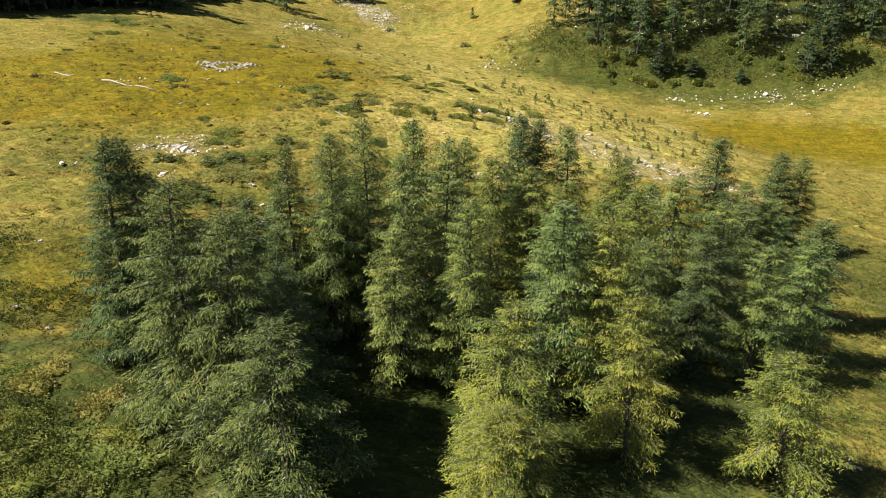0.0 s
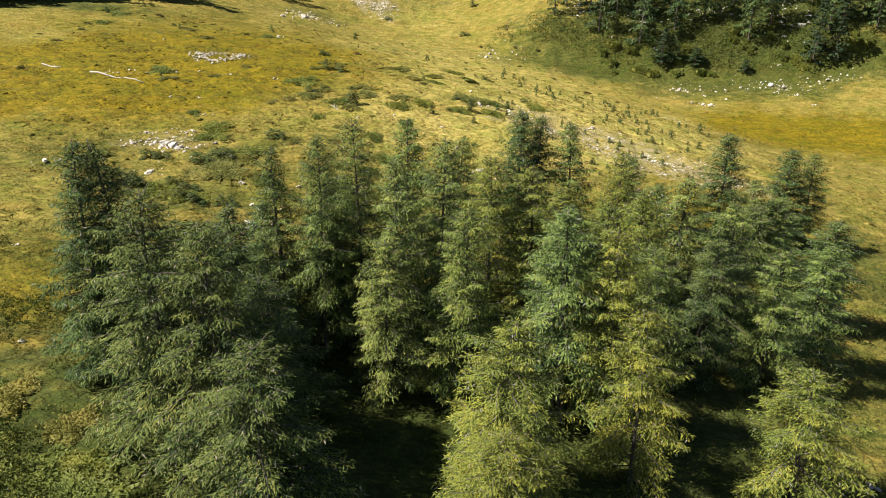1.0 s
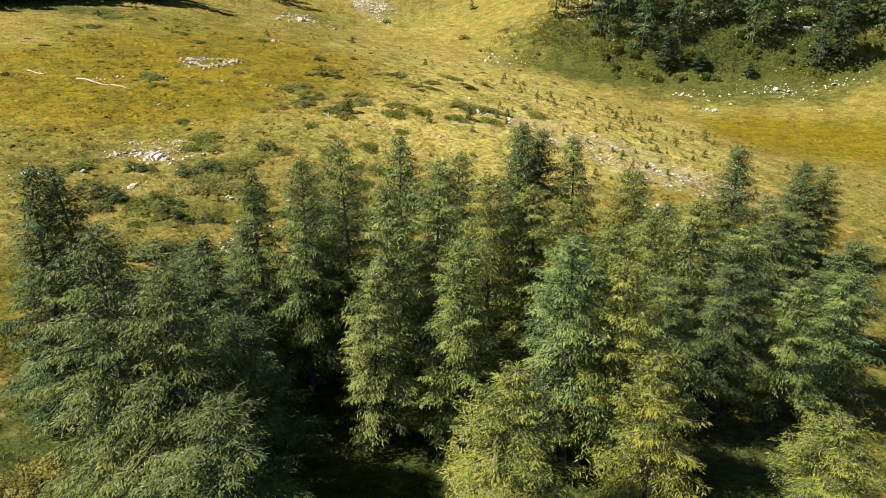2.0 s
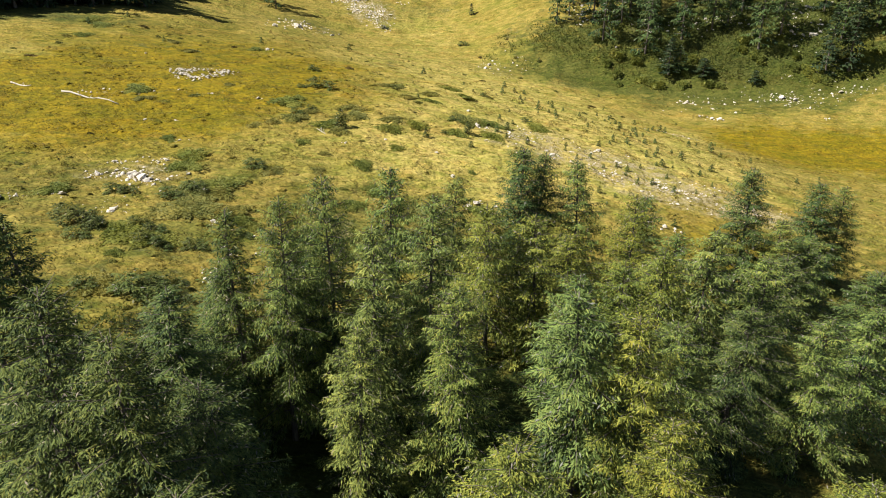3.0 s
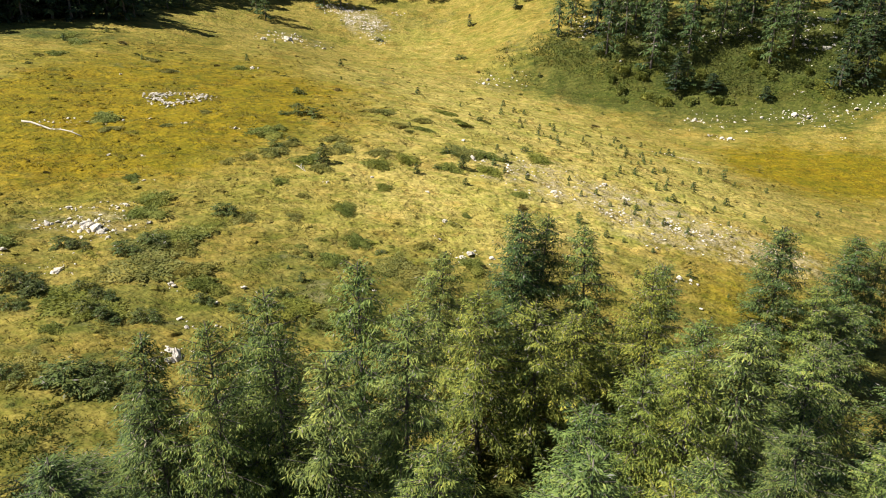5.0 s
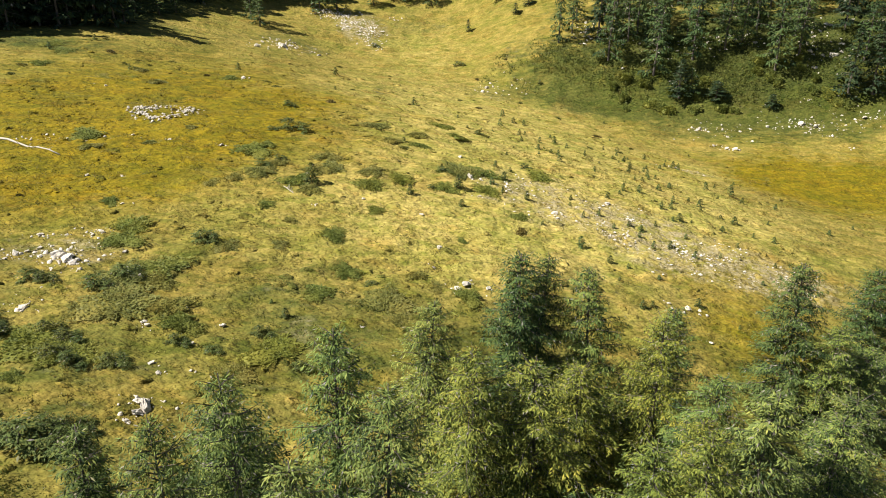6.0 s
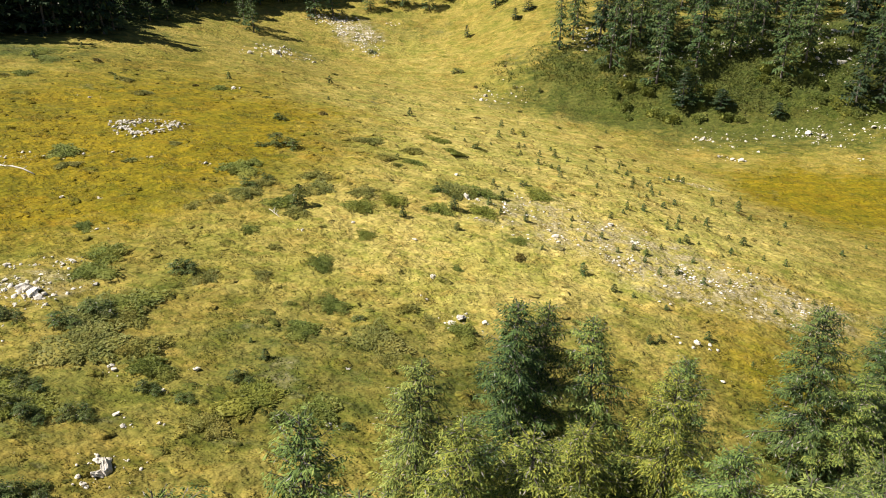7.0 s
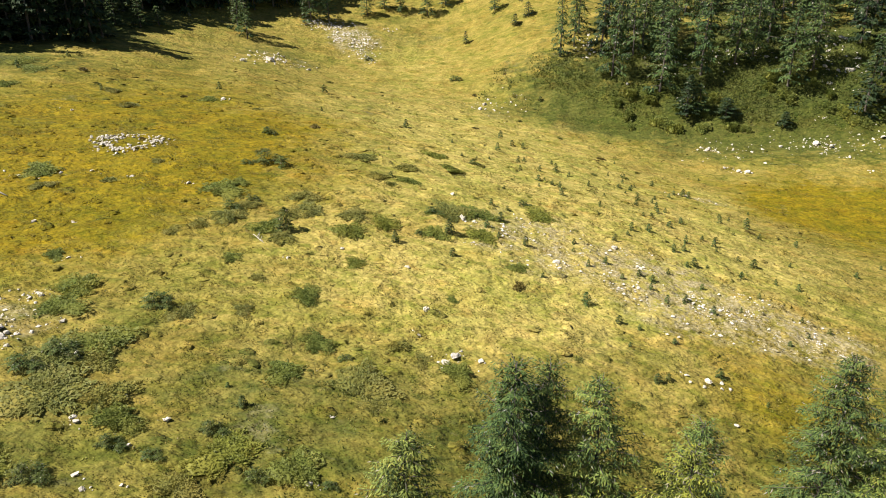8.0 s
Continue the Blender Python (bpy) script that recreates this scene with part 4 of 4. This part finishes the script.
def tussock_spots():
    return scattered(10000, 90, -76, 78, 60, 215, lambda x, y: np.clip((fractal(x / 5.0, y / 5.0, 44, 3) - 0.40) * 3.2, 0.04, 0.9) * np.clip(1.25 - (y - 60) / 170, 0.15, 1))


def tussocks():
    """Low hummocks of grass and heath: each a small uneven dome."""
    x, y, g = tussock_spots()
    n, sides = len(x), 7
    wide = 0.22 + 0.55 * g.uniform(0, 1, n) ** 2
    tall = wide * g.uniform(0.15, 0.34, n)
    a = np.arange(sides) * 2 * math.pi / sides
    turn = g.uniform(0, 6.28, n)
    rows = []
    for share, rise in ((1.1, -0.25), (0.82, 0.45), (0.42, 0.86)):
        r = wide[:, None] * share * g.uniform(0.62, 1.38, (n, sides))
        px = x[:, None] + 1.25 * r * np.cos(a + turn[:, None])
        py = y[:, None] + 0.85 * r * np.sin(a + turn[:, None])
        rows.append(np.stack([px, py, height(px, py) + tall[:, None] * rise * g.uniform(0.6, 1.4, (n, sides))], 2))
    rows.append(np.stack([x, y, height(x, y) + tall], 1)[:, None])
    verts = np.concatenate(rows, 1)
    size = 3 * sides + 1
    k = size * np.arange(n)
    faces = []
    for i in range(sides):
        j = (i + 1) % sides
        for ring in (0, sides):
            faces += [np.stack([k + ring + i, k + ring + j, k + ring + sides + j], 1), np.stack([k + ring + i, k + ring + sides + j, k + ring + sides + i], 1)]
        faces.append(np.stack([k + 2 * sides + i, k + 2 * sides + j, k + 3 * sides], 1))
    me = fast_mesh("tussocks", verts.reshape(-1, 3), np.concatenate(faces))
    me.shade_smooth()
    own = np.repeat(g.uniform(-0.30, 0.35, n), size)
    for name, values in zip(("green", "ochre", "stony", "scrub_shade", "pale"), masks(verts[..., 0].ravel(), verts[..., 1].ravel())):
        layer = me.attributes.new(name, "FLOAT", "POINT")
        layer.data.foreach_set("value", np.clip(values + (own if name == "green" else 0), 0, 1).astype(np.float32))
    return tagged(part("tussocks", me, TURF), "low olive and golden tussocks of grass and heath", "tussocks", kind="stuff")


tussocks()
cover("tussock_blades", "olive blades standing on the tussocks", "grass", HEATH, tussock_spots(), 20, 0.38, 0.15, 0.50, 0.30)


def gravel():
    x, y, g = scattered(210000, 85, -60, 110, 85, 260, lambda x, y: 2 * np.clip(masks(x, y)[2] - 0.28, 0, 1) * np.clip((fractal(x / 1.6, y / 1.6, 38, 4) - 0.47) * 5, 0, 1))
    n = len(x)
    r = (0.06 + 0.20 * g.uniform(0, 1, n) ** 4) * (1 + 0.8 * sigmoid((y - 235) / 4))
    centre = np.stack([x, y, height(x, y) + 0.3 * r], 1)
    corners = np.array([(1, 0, 0), (0, 1, 0), (-1, 0, 0), (0, -1, 0), (0, 0, 0.7)], float)
    a = g.uniform(0, 6.28, n)
    turn = np.stack([np.stack([np.cos(a), -np.sin(a), 0 * a], 1), np.stack([np.sin(a), np.cos(a), 0 * a], 1), np.stack([0 * a, 0 * a, 1 + 0 * a], 1)], 1)
    shape = corners[None] * g.uniform(0.55, 1.3, (n, 5, 1))
    verts = centre[:, None] + np.einsum("nij,nkj->nki", turn, shape) * r[:, None, None]
    k = 5 * np.arange(n)
    faces = np.concatenate([np.stack([k + i, k + (i + 1) % 4, k + 4], 1) for i in range(4)])
    return tagged(part("gravel", fast_mesh("gravel", verts.reshape(-1, 3), faces), STONE), "pale limestone gravel on bare stony patches", "gravel", kind="stuff")


gravel()


def broken(name, label, x, y, r, g):
    """Broken five-sided blocks of half width r, joined into one mesh."""
    n = len(x)
    ring = np.array([(1, 0, 0), (0.3, 0.9, 0), (-0.8, 0.6, 0), (-0.7, -0.7, 0), (0.4, -0.9, 0)], float)
    corners = np.concatenate([ring + (0, 0, -0.3), 0.7 * ring + (0.1, 0, 0.55)])
    shape = corners[None] * g.uniform(0.6, 1.25, (n, 10, 1)) * np.stack([np.ones(n), g.uniform(0.5, 1, n), g.uniform(0.5, 1.1, n)], 1)[:, None]
    a = g.uniform(0, 6.28, n)
    ca, sa = np.cos(a)[:, None], np.sin(a)[:, None]
    shape = np.stack([shape[..., 0] * ca - shape[..., 1] * sa, shape[..., 0] * sa + shape[..., 1] * ca, shape[..., 2] + 0.25 * shape[..., 0]], 2)
    verts = np.stack([x, y, height(x, y) + 0.15 * r], 1)[:, None] + shape * r[:, None, None]
    k = 10 * np.arange(n)
    faces = [np.stack([k + i, k + (i + 1) % 5, k + 5 + (i + 1) % 5], 1) for i in range(5)] + [np.stack([k + i, k + 5 + (i + 1) % 5, k + 5 + i], 1) for i in range(5)]
    faces += [np.stack([k + 5, k + 5 + i, k + 6 + i], 1) for i in (1, 2, 3)]
    return tagged(part(name, fast_mesh(name, verts.reshape(-1, 3), np.concatenate(faces)), STONE), label, name, kind="stuff")


def scree():
    """A run of broken blocks in the gully."""
    x, y, g = scattered(20000, 88, -60, 0, 220, 285, lambda x, y: 1.2 * np.clip(blob(x, y, -33, 266, 5, 3.5) + blob(x, y, -26, 263, 5, 5) + 0.9 * blob(x, y, -20, 257, 3.5, 6) + 0.6 * blob(x, y, -17.5, 248, 2.5, 4) + 0.4 * blob(x, y, -13, 269, 3, 2) + 0.3 * blob(x, y, -41, 233, 7, 6) - 0.12, 0, 1) * (0.3 + fractal(x / 4, y / 4, 41, 3)))
    return broken("scree", "broken grey-white blocks filling the gully", x, y, 0.09 + 0.34 * g.uniform(0, 1, len(x)) ** 3, g)


def rubble():
    """Small stones strewn about the boulders, along the foot of the bank and under its outcrops."""
    g = np.random.default_rng(89)
    heaps = [(x, y, 0.8 * wide, 0.4 * wide, 4 if wide < 0.8 else 10, 0.10 * max(wide, 0.7)) for table in (BOULDERS_KNOLL, BOULDERS_FAR) for x, y, wide in rows_of(table)]
    heaps += [(-33.8, 92.2, 1.5, 1.0, 50, 0.13), (-50.5, 125.6, 2.2, 0.9, 45, 0.13), (-33.0, 85.0, 2.0, 2.0, 30, 0.10), (-37.5, 97.6, 1.6, 0.3, 14, 0.12), (-33.3, 99.4, 1.0, 0.35, 16, 0.12), (92, 205, 7, 3.0, 90, 0.18), (67, 202, 6, 4.0, 40, 0.16), (106, 206, 6, 3.0, 45, 0.20),
              (60, 232, 5, 3, 60, 0.30), (79, 231, 4, 2, 50, 0.30), (102, 228, 5, 4, 80, 0.32), (41.5, 241, 2, 4, 40, 0.30), (-41, 232, 6, 4, 45, 0.20), (18, 216, 4, 5, 40, 0.2)]
    x = np.concatenate([g.normal(h[0], h[2], h[4]) for h in heaps])
    y = np.concatenate([g.normal(h[1], h[3], h[4]) for h in heaps])
    r = np.concatenate([h[5] * (0.4 + 1.6 * g.uniform(0, 1, h[4]) ** 2.5) for h in heaps])
    return broken("rubble", "small white limestone rubble strewn in the grass", x, y, r, g)


scree()
rubble()
for thing in (*FRONT_LARCHES.values(), *REAR_LARCHES.values(), *FAR, *MATS, ALDER, *DARKS, *SMALL, *YOUNG, *ROCKS, *CRAGS):
    for ob in (*thing.children_recursive, thing):
        bpy.data.objects.remove(ob)
